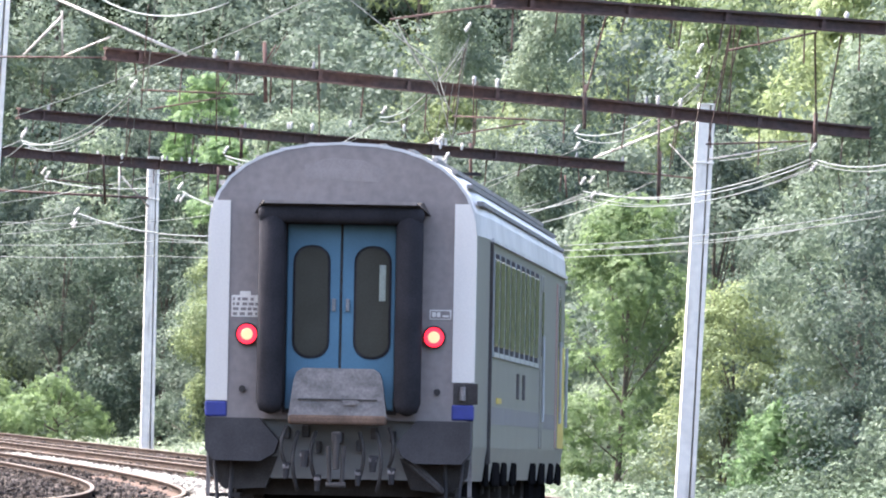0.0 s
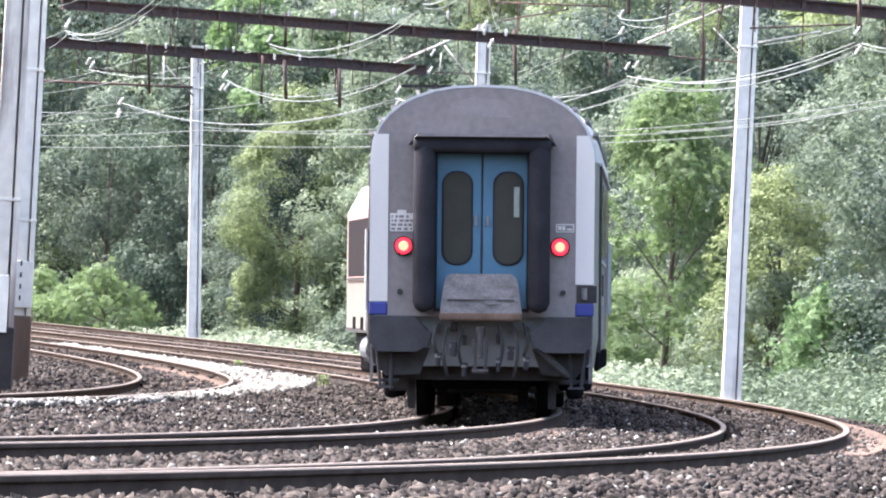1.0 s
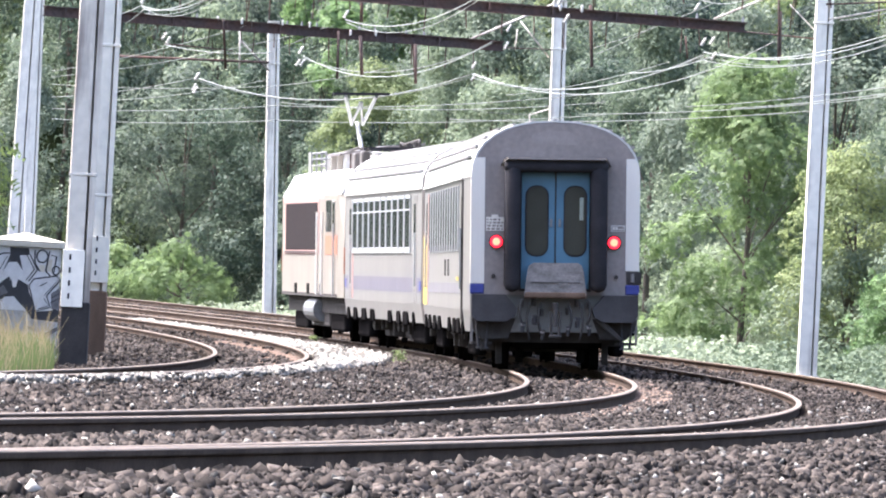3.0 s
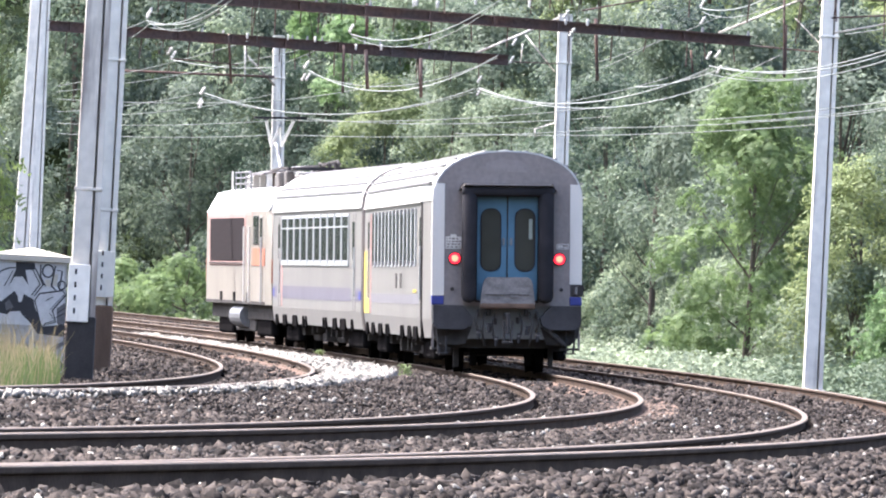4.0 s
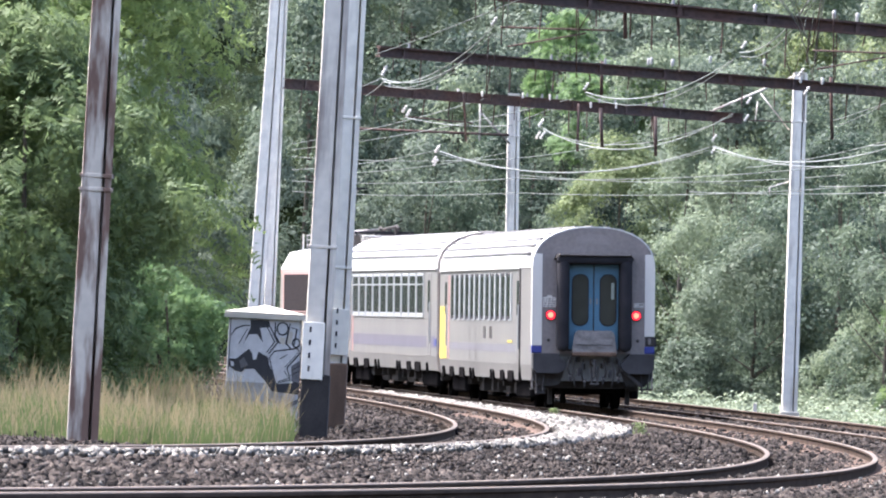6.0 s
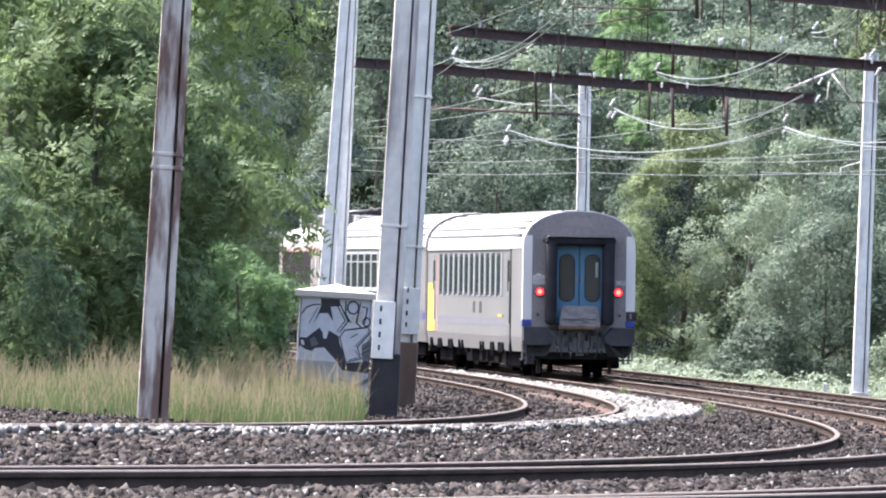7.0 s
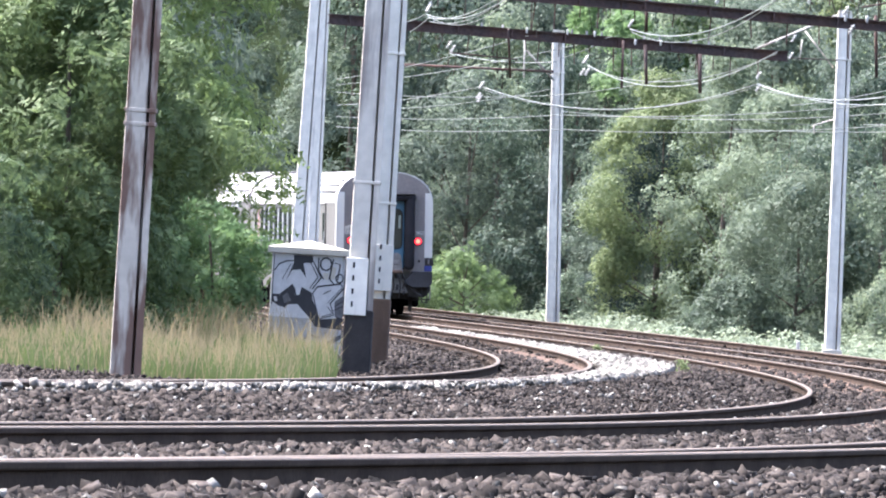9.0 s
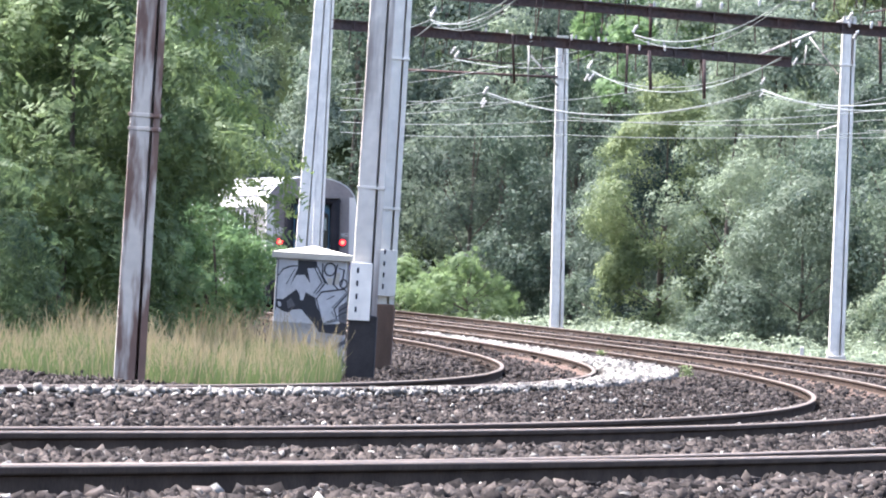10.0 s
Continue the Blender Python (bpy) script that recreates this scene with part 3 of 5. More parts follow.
def make_coach(label, win0, pitch, count, width, tail):
    t = empty("railway_coach", label=label, category="railway coach", group="coaches of the train")
    shape = narrowed if tail else (lambda bm: bm)
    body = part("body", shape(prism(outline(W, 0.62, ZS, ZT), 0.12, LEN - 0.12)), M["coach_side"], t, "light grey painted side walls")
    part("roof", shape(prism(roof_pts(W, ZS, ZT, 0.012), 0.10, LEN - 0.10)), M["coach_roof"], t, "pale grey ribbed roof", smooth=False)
    for i in range(13):
        a = math.pi * (0.10 + 0.80 * i / 12)
        c, s = -math.cos(a), math.sin(a)
        x, z = (W + 0.02) * math.copysign(abs(c) ** (2 / 2.3), c), ZS + (ZT + 0.012 - ZS) * s ** (2 / 2.3)
        part("roof_rib", boxed(x - 0.03, x + 0.03, 0.5, LEN - 0.4, z - 0.02, z + 0.022), M["roof_rib"], t)
    for sx in (-1, 1):
        part("gutter", boxed(min(sx * W, sx * (W + 0.035)), max(sx * W, sx * (W + 0.035)), 2.4 if tail else 0.3, LEN - 0.3, ZS - 0.02, ZS + 0.02), M["coach_roof"], t)
        xo = lambda d: (min(sx * (W - 0.05), sx * (W + d)), max(sx * (W - 0.05), sx * (W + d)))
        first, number = (win0, count) if sx < 0 or not tail else (3.2, 9)
        for i in range(number):
            y = first + i * pitch
            slim = sx > 0
            plain = tail and not slim
            fr = part("window_frame", boxed(*xo(0.012), y, y + width, 1.94, 3.01, bevel=0.02), M["chrome" if not (slim or plain) else "rubber"], t, "pale alloy window frame" if not (slim or plain) else "black rubber window frame")
            part("pane", boxed(*xo(0.02), y + 0.09, y + width - 0.09, 2.02, 2.96, bevel=0.03), M["dark_glass"], fr, "dark tinted pane")
            for y2 in ((y - 0.06,) if plain else (y - 0.02, y + width - 0.08)):
                part("frame_post", boxed(*xo(0.016 if slim else 0.03), y2, y2 + (0.05 if slim else 0.26 if plain else 0.10), 1.94, 3.01), M["chrome"], fr)
            part("sill", boxed(*xo(0.016 if plain else 0.024), y + (0.5 if plain else 0), y + width - (0.5 if plain else 0), 1.92, 1.97), M["chrome"], fr)
            if not slim and not plain:
                part("transom", boxed(*xo(0.028), y + 0.09, y + width - 0.09, 2.72, 2.75), M["chrome"], fr)
        part("lower_stripe", boxed(*xo(0.004), 2.4 if tail else 0.5, LEN - 0.5, 1.22 if tail else 1.18, 1.40 if tail else 1.46), M["faded" if tail else "stripe"], t, "faded violet stripe along the side")
        if not tail:
            part("band", boxed(*xo(0.007), 0.16, 0.75, 1.22, 1.40), M["blue"], t, "dark blue corner band")
        part("band", boxed(*xo(0.007), LEN - 0.75, LEN - 0.16, 1.22, 1.40), M["blue"], t, "dark blue corner band")
        for y0 in ((2.45 if sx < 0 and tail else 1.55 if not tail else 16.8), LEN - 2.6):
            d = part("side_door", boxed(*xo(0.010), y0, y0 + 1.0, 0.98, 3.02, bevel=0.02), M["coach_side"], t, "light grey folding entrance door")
            part("door_pane", boxed(*xo(0.016), y0 + 0.2, y0 + 0.8, 2.05, 2.85, bevel=0.03), M["dark_glass"], d)
            part("door_gap", boxed(*xo(0.013), y0 + 0.49, y0 + 0.51, 1.0, 3.0), M["rubber"], d)
            part("handrail", tubed((sx * (W + 0.05), y0 - 0.1, 1.3), (sx * (W + 0.05), y0 - 0.1, 2.3), 0.018), M["chrome"], d)
        part("door_pillar", boxed(*xo(0.008), LEN - 3.1, LEN - 2.75, 1.0, 3.0), M["pink"], t, "faded red strip beside the door")
        if tail:
            part("downpipe", tubed((sx * (W - 0.005), 2.34, 0.8), (sx * (W - 0.005), 2.34, 3.1), 0.04), M["under"], t, "dark pipe at the body's corner")
            for y2 in (9.9, 11.6):
                part("side_mark", boxed(*xo(0.012), y2, y2 + 0.55, 1.52, 1.80), M["under"], t, "dark rectangular mark on the side")
            part("class_mark", boxed(*xo(0.012), 4.4, 5.6, 1.44, 1.50), M["yellow"], t, "thin yellow class mark")
            part("yellow_panel", boxed(*xo(0.014), LEN - 2.4, LEN - 0.35, 1.0, 2.25), M["yellow"], t, "yellow class panel by the door")
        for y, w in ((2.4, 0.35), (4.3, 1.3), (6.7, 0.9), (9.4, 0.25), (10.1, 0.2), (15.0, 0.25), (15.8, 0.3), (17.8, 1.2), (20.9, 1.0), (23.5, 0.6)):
            # no real opening: a near-black block paints the shade inside the cut-out
            part("notch_shade", boxed(*xo(0.006), y, y + w, 0.56, 0.82, bevel=0.03), M["shade_black"], t, "dark block on the skirt, painted as a shaded cut-out")
    part("underframe", boxed(-1.2, 1.2, 0.6, LEN - 0.6, 0.70, 1.0), M["under"], t)
    rng = random.Random(int(win0 * 10))
    for sx in (-1, 1):
        for y in (1.4, 2.2, 5.4, 6.3, 8.0, 9.7, 11.2, 12.6, 15.2, 16.6, 18.9, 19.6, 22.9, 23.7):
            hgt, wid = rng.uniform(0.15, 0.38), rng.uniform(0.10, 0.4)
            part("hanging_box", boxed(min(sx * 0.9, sx * 1.14), max(sx * 0.9, sx * 1.14), y, y + wid, 0.66 - hgt, 0.70, bevel=0.02), M["under"], t)
    for y0, y1 in ((7.0, 9.2), (10.2, 12.0), (13.2, 16.0), (17.0, 18.6)):
        part("equipment_box", boxed(-0.95, 0.95, y0, y1, 0.26, 0.72, bevel=0.05), M["under"], t)
    part("gangway", prism(outline(0.8, 1.2, 2.9, 3.35), LEN - 0.12, LEN + 0.3), M["rubber"], t, "black gangway between the coaches")
    bogie(t, 3.7)
    bogie(t, LEN - 3.7)
    if tail:
        coach_tail(t)
    else:
        part("end_wall", prism(outline(W - 0.015, 0.6, ZS, ZT - 0.012), 0.0, 0.14), M["coach_end"], t, "matt dark grey end wall")
    return t


def coach_tail(t):
    """The coach's end wall with doors, gangway tubes, lamps, coupling."""
    end = part("end_wall", prism([(x * 0.962, z) for x, z in outline(W - 0.012, 1.22, ZS, ZT - 0.01)], 0.0, 0.14), M["coach_end"], t, "matt dark grey end wall")
    for sx in (-1, 1):
        z0 = 1.40 if sx < 0 else 1.62
        part("corner_strip", prism([(sx * a, b) for a, b in [(1.14, z0), (1.363, z0), (1.363, 3.12), (1.35, 3.25), (1.32, 3.36), (1.29, 3.43), (1.14, 3.43)]], -0.015, 0.2), M["white"], t, "white painted corner post")
        part("corner_band", boxed(min(sx * 1.14, sx * 1.366), max(sx * 1.14, sx * 1.366), -0.018, 0.2, 1.235, 1.395, bevel=0.02), M["blue"], t, "dark blue corner band")
        lens = part("tail_lamp", tubed((sx * 0.95, 0.02, 2.075), (sx * 0.95, -0.045, 2.075), 0.118, n=24), M["rubber"], t)
        part("lens", tubed((sx * 0.95, -0.03, 2.075), (sx * 0.95, -0.055, 2.075), 0.10, n=24), M["red_lamp"], lens, "lit red tail lamp")
        part("bulb", tubed((sx * 0.95, -0.05, 2.075), (sx * 0.95, -0.062, 2.075), 0.068, 0.05, n=20), M["lamp_core"], lens)
        part("bellows", boxed(min(sx * 0.56, sx * 0.83), max(sx * 0.56, sx * 0.83), -0.40, 0.02, 1.27, 3.34, bevel=0.12), M["rubber"], t, "black rubber gangway tube", smooth=True)
        x0, x1 = (-0.55, -0.012) if sx < 0 else (0.012, 0.55)
        d = part("end_door", boxed(x0, x1, -0.05, 0.02, 1.32, 3.2, bevel=0.01), M["door_blue"], t, "blue sliding gangway door leaf")
        cx = -0.30 if sx < 0 else 0.32
        part("door_rim", prism(oval(cx - 0.19, cx + 0.19, 1.84, 2.99, 0.17), -0.060, -0.045), M["rubber"], d)
        part("door_pane", prism(oval(cx - 0.165, cx + 0.165, 1.865, 2.965, 0.15), -0.066, -0.055), M["door_glass"], d, "dim oval window")
        part("door_handle", boxed(sx * 0.07 - 0.02, sx * 0.07 + 0.02, -0.08, -0.04, 2.32, 2.45, bevel=0.008), M["steel"], d)
        part("buffer_housing", prism([(sx * a, b) for a, b in ((1.345, 1.225), (0.80, 1.225), (0.60, 1.0), (0.64, 0.87), (0.78, 0.79), (1.26, 0.79), (1.345, 0.90))], -0.22, 0.3), M["housing"], t, "dark grey rounded buffer cover")
        part("lower_valance", prism([(sx * a, b) for a, b in ((0.62, 0.84), (1.33, 0.84), (1.31, 0.66), (1.16, 0.50), (0.74, 0.52))], 0.1, 0.9), M["under"], t)
        part("guard_iron", boxed(sx * 0.86 - 0.05, sx * 0.86 + 0.05, 0.9, 1.0, 0.1, 0.5, bevel=0.01), M["under"], t)
        part("step", boxed(min(sx * 1.0, sx * 1.35), max(sx * 1.0, sx * 1.35), 0.15, 0.55, 0.42, 0.46), M["under"], t)
        part("step_bracket", boxed(min(sx * 1.31, sx * 1.35), max(sx * 1.31, sx * 1.35), 0.15, 0.2, 0.42, 0.95), M["plate"], t)
        part("rivet_cover", tubed((sx * 0.99, 0.0, 1.52), (sx * 0.99, -0.03, 1.52), 0.035, n=12), M["under"], t)
        for k, (dx, z0, z1) in enumerate(((0.22, 1.1, 0.62), (0.40, 1.1, 0.5), (0.52, 1.15, 0.75))):
            q = [(sx * (dx + 0.05 * math.sin(3.1 * i / 9)), -0.16 - 0.08 * math.sin(3.1 * i / 9), z0 + (z1 - z0) * i / 9) for i in range(10)]
            bent("brake_hose", q, 0.02, M["under"], t)
    part("bellows_top", boxed(-0.84, 0.84, -0.38, 0.02, 3.20, 3.40, bevel=0.075), M["rubber"], t, "black rubber gangway tube", smooth=True)
    hood = bmesh.new()
    ends = [hood.verts.new(q) for q in ((-0.90, -0.02, 3.30), (-0.80, -0.44, 3.395), (0.80, -0.44, 3.395), (0.90, -0.02, 3.30), (-0.82, -0.02, 3.44), (-0.76, -0.44, 3.425), (0.76, -0.44, 3.425), (0.82, -0.02, 3.44))]
    for q in ((0, 1, 2, 3), (4, 7, 6, 5), (0, 4, 5, 1), (1, 5, 6, 2), (2, 6, 7, 3), (3, 7, 4, 0)):
        hood.faces.new([ends[k] for k in q])
    bmesh.ops.recalc_face_normals(hood, faces=hood.faces)
    part("canopy", hood, M["under"], t, "dark hood over the gangway")
    part("hood_edge", boxed(-0.77, 0.77, -0.45, -0.43, 3.40, 3.43), M["coach_end"], t)
    part("primer_patch", prism([(-0.38, 3.66), (0.36, 3.64), (0.42, 3.76), (0.20, 3.86), (-0.16, 3.88), (-0.40, 3.80)], -0.003, 0.02), M["patch"], t, "lighter repainted patch above the gangway")
    # plate stuck on the right pane; its pale colour imitates daylight shining through
    part("daylight_patch", boxed(0.385, 0.455, -0.070, -0.050, 2.43, 2.80, bevel=0.008), M["daylight_pane"], t, "pale plate on the door pane, painted as daylight from a far window")
    part("door_surround", boxed(-0.58, 0.58, -0.03, 0.03, 1.28, 3.24), M["under"], t)
    plate = part("gangway_plate", prism([(-0.50, 1.24), (0.50, 1.24), (0.45, 1.62), (0.42, 1.70), (0.36, 1.74), (-0.36, 1.74), (-0.42, 1.70), (-0.45, 1.62)], -0.34, -0.27), M["plate"], t, "worn grey steel gangway footplate")
    part("plate_lip", boxed(-0.50, 0.50, -0.36, -0.25, 1.17, 1.27, bevel=0.03), M["rustfoot"], plate)
    part("plate_hinge", boxed(-0.40, 0.40, -0.36, -0.33, 1.415, 1.43), M["under"], plate)
    part("plate_latch", boxed(0.05, 0.2, -0.37, -0.33, 1.37, 1.42), M["plate"], plate)
    # added dark block; hides the pale body bottom where shade lies between the valances
    part("dark_fill", boxed(-1.05, 1.05, 0.5, 0.9, 0.45, 0.78), M["under"], t)
    # headstock coloured as dark as the shade between the buffer covers
    part("headstock", boxed(-1.335, 1.335, 0.22, 0.5, 0.76, 1.235), M["shade_black"], t)
    for x, z0, z1, wd in ((-0.52, 0.62, 1.14, 0.05), (-0.33, 0.74, 1.16, 0.07), (-0.2, 0.5, 1.0, 0.045), (0.21, 0.56, 1.02, 0.045), (0.36, 0.70, 1.15, 0.06), (0.55, 0.58, 1.12, 0.05)):
        part("hose_bracket", boxed(x - wd / 2, x + wd / 2, -0.12, 0.24, z1 - 0.12, z1, bevel=0.012), M["under"], t)
        c = part("hose_coupling", tubed((x, -0.2, z0), (x + 0.01, -0.22, z0 + 0.16), wd * 0.55, wd * 0.8, n=10), M["housing"], t, "dark grey metal hose coupling")
        part("coupling_cock", boxed(x - wd * 0.7, x + wd * 0.7, -0.25, -0.2, z0 + 0.1, z0 + 0.14, bevel=0.008), M["plate"], c)
    bent("jumper_cable", [(0.66 + 0.42 * math.sin(k * 0.3), -0.1, 0.84 - 0.34 * math.sin(k * 0.314)) for k in range(11)], 0.028, M["under"], t, label="looped black jumper cable")
    part("brake_beam", boxed(-0.6, 0.6, 1.1, 1.25, 0.34, 0.44, bevel=0.03), M["shade_black"], t)
    for sx in (-1, 1):
        part("ladder_rail", tubed((sx * 1.26, 0.05, 0.80), (sx * 1.22, 0.05, 0.36), 0.02), M["housing"], t, "dark grey shunter's step rail")
        part("ladder_rail", tubed((sx * 1.08, 0.05, 0.80), (sx * 1.10, 0.05, 0.36), 0.02), M["housing"], t)
        part("foot_step", boxed(min(sx * 1.06, sx * 1.26), max(sx * 1.06, sx * 1.26), -0.06, 0.12, 0.35, 0.375), M["housing"], t)
    # added ring in roof paint that draws the bright sunlit edge of the roof
    part("roof_rim", prism([(x * 0.962, z) for x, z in roof_pts(W - 0.02, ZS, ZT - 0.02, 0.03)], -0.006, 0.14), M["coach_roof"], t, "thin pale ring painted as the sunlit roof edge")
    hook = bmesh.new()
    box(hook, -0.05, 0.05, -0.42, 0.1, 0.98, 1.10, bevel=0.02)
    tube(hook, (0, -0.40, 1.06), (0, -0.44, 0.72), 0.035)
    tube(hook, (-0.08, -0.42, 0.95), (-0.06, -0.42, 0.55), 0.022)
    tube(hook, (0.08, -0.42, 0.95), (0.06, -0.42, 0.55), 0.022)
    tube(hook, (-0.1, -0.42, 0.56), (0.1, -0.42, 0.56), 0.03)
    part("screw_coupling", hook, M["under"], t)
    # notice plate and lettering panel shown as plain bars
    nb = part("notice_plate", boxed(-1.115, -0.83, -0.008, 0.005, 2.25, 2.47), M["white"], t, "small white notice plate with unreadable rows")
    part("notice_plate_top", boxed(-1.03, -0.92, -0.008, 0.005, 2.47, 2.51), M["white"], nb)
    rng = random.Random(5)
    for r in range(4):
        x = -1.10
        while x < -0.87:
            w = rng.uniform(0.02, 0.06)
            part("bar", boxed(x, min(x + w, -0.84), -0.012, 0.0, 2.265 + r * 0.05, 2.295 + r * 0.05), M["coach_end"], nb)
            x += w + rng.uniform(0.012, 0.03)
    nb = part("letter_plate", boxed(0.90, 1.12, -0.008, 0.005, 2.255, 2.355), M["white"], t, "small framed plate with pale marks")
    part("letter_field", boxed(0.912, 1.108, -0.012, 0.0, 2.267, 2.343), M["coach_end"], nb)
    for x0, x1 in ((0.925, 0.965), (0.975, 1.01), (1.03, 1.095)):
        part("bar", boxed(x0, x1, -0.016, 0.0, 2.28, 2.33 if x0 < 1.02 else 2.30), M["white"], nb)
    rc = part("corner_recess", boxed(1.155, 1.40, -0.012, 0.1, 1.40, 1.61), M["under"], t, "recess with a socket in the corner post")
    part("socket", tubed((1.25, -0.03, 1.44), (1.25, -0.03, 1.58), 0.035, n=12), M["plate"], rc)


def make_loco():
    t = empty("locomotive", label="beige and orange electric locomotive with raised pantograph", category="locomotive")
    L, w = 17.3, 1.45
    part("body", prism([(-w, 0.95), (-w, 3.1), (-w * 0.8, 3.55), (w * 0.8, 3.55), (w, 3.1), (w, 0.95)], 0.9, L - 0.9), M["loco"], t, "beige body sides")
    part("roof", prism([(-w * 0.98, 3.12), (-w * 0.8, 3.58), (-w * 0.5, 3.68), (w * 0.5, 3.68), (w * 0.8, 3.58), (w * 0.98, 3.12)], 0.5, L - 0.5), M["coach_roof"], t, "pale grey roof")
    for y0, y1, s in ((0.0, 0.92, 1), (L - 0.92, L, -1)):
        c = bmesh.new()
        ya, yb = (0.35, 0.92) if s == 1 else (L - 0.35, L - 0.92)
        yn = 0.0 if s == 1 else L
        vv = [c.verts.new(q) for q in ((-w, yb, 0.95), (-w, yb, 3.1), (-w * 0.8, yb, 3.55), (w * 0.8, yb, 3.55), (w, yb, 3.1), (w, yb, 0.95),
              (-w * 0.95, yn, 0.95), (-w * 0.95, yn, 2.15), (-w * 0.92, ya, 3.1), (-w * 0.75, ya, 3.5), (w * 0.75, ya, 3.5), (w * 0.92, ya, 3.1), (w * 0.95, yn, 2.15), (w * 0.95, yn, 0.95))]
        for q in ((0, 6, 7, 1), (1, 7, 8), (1, 8, 9, 2), (2, 9, 10, 3), (3, 10, 11, 4), (4, 11, 12), (4, 12, 13, 5), (6, 13, 12, 7), (7, 12, 11, 8), (8, 11, 10, 9), (0, 5, 13, 6), (0, 1, 2, 3, 4, 5)):
            c.faces.new([vv[i] for i in q])
        bmesh.ops.recalc_face_normals(c, faces=c.faces)
        cab = part("cab", c, M["loco"], t, "raked beige cab end")
        f = 1 if s == 1 else -1
        g = bmesh.new()
        e = 0.02 * f
        for x0, x1 in ((-1.2, -0.06), (0.06, 1.2)):
            q = [g.verts.new(p) for p in ((x0, yn - e + 0.35 * f * 0.16, 2.30), (x1, yn - e + 0.35 * f * 0.16, 2.30), (x1 * 0.97, yn - e + 0.35 * f * 0.86, 2.97), (x0 * 0.97, yn - e + 0.35 * f * 0.86, 2.97))]
            r = bmesh.ops.extrude_face_region(g, geom=[g.faces.new(q)])
            bmesh.ops.translate(g, verts=[k for k in r["geom"] if isinstance(k, bmesh.types.BMVert)], vec=(0, 0.03 * f, 0))
        bmesh.ops.recalc_face_normals(g, faces=g.faces)
        part("windscreen", g, M["dark_glass"], cab, "dark windscreen")
        part("cab_band", boxed(-w * 0.96, w * 0.96, min(yn - e, yn), max(yn - e, yn), 1.45, 2.0), M["orange"], cab, "orange-red band")
        for sx in (-1, 1):
            part("headlamp", tubed((sx * 1.0, yn - e * 2, 1.72), (sx * 1.0, yn + e, 1.72), 0.16, n=16), M["insulator"], cab, "round pale headlamp")
    for sx in (-1, 1):
        xo = lambda d: (min(sx * (w - 0.05), sx * (w + d)), max(sx * (w - 0.05), sx * (w + d)))
        fr = part("side_frame", boxed(*xo(0.012), 5.9, L - 1.7, 1.84, 3.06, bevel=0.02), M["pink"], t, "faded red surround")
        gr = part("side_grille", boxed(*xo(0.02), 6.2, L - 2.0, 1.93, 2.97, bevel=0.03), M["grille"], fr, "dark louvred side grille")
        part("upper_band", boxed(*xo(0.006), 4.2, L - 0.95, 3.0, 3.09), M["pink"], t)
        part("cab_band", boxed(*xo(0.014), 0.95, 4.0, 1.85, 2.25), M["orange"], t, "orange-red band on the cab side")
        part("cab_pane", boxed(*xo(0.02), 2.6, 3.9, 2.32, 3.0, bevel=0.03), M["dark_glass"], t, "dark cab side window")
        d = part("cab_door", boxed(*xo(0.016), 1.5, 2.2, 1.0, 3.0, bevel=0.02), M["loco"], t)
        part("door_pane", boxed(*xo(0.022), 1.55, 2.15, 2.15, 2.95, bevel=0.02), M["dark_glass"], d)
        part("handrail", tubed((sx * (w + 0.06), 1.4, 1.0), (sx * (w + 0.06), 1.4, 2.5), 0.02), M["chrome"], d)
        for y in (4.25, 5.6):
            part("grab_rail", tubed((sx * (w + 0.07), y, 1.0), (sx * (w + 0.07), y, 2.75), 0.028), M["white"], t, "white vertical grab rail")
        part("sill_line", boxed(*xo(0.03), 6.1, L - 1.9, 1.88, 1.92), M["under"], t)
        part("lower_edge", boxed(*xo(0.01), 0.95, L - 0.95, 0.95, 1.02), M["under"], t, "dark lower edge of the body")
        for y in (5, 8.5, 12):
            part("jacking_lug", boxed(*xo(0.05), y, y + 0.2, 1.0, 1.22), M["under"], t)
        part("air_tank", tubed((sx * 1.18, 7.4, 0.66), (sx * 1.18, 10.2, 0.66), 0.27, n=18), M["steel"], t, "grey air tank under the frame")
    part("underframe", boxed(-1.25, 1.25, 0.3, L - 0.3, 0.6, 0.96), M["under"], t)
    for y0, y1 in ((2.0, 5.3), (L - 5.3, L - 2.0)):
        for sx in (-1, 1):
            part("spring_cover", boxed(min(sx * 0.95, sx * 1.18), max(sx * 0.95, sx * 1.18), y0, y1, 0.4, 0.93, bevel=0.05), M["shade_black"], t)
    part("equipment_box", boxed(-1.2, 1.2, 6.0, 11.0, 0.3, 0.66, bevel=0.05), M["under"], t)
    bogie(t, 3.6)
    bogie(t, L - 3.6)
    # roof gear
    for y in (1.9, 3.9, 5.4, 6.8, 12.4, 14.6):
        for x in (-0.6, 0.6):
            ins = tubed((x, y, 3.66), (x, y, 3.98), 0.06, n=10)
            for k in range(4):
                tube(ins, (x, y, 3.70 + k * 0.07), (x, y, 3.73 + k * 0.07), 0.1, n=12)
            part("roof_insulator", ins, M["insulator"] if x < 0 else M["rust"], t)
    part("roof_box", boxed(-0.45, 0.85, 8.6, 11.6, 3.64, 4.06, bevel=0.06), M["rust"], t, "brown roof equipment cover")
    part("roof_plate", prism([(-0.85, 3.98), (0.2, 4.16), (1.0, 4.22), (1.0, 4.27), (0.2, 4.21), (-0.85, 4.03)], 8.2, 11.9), M["plate"], t, "pale sloping cover plate")
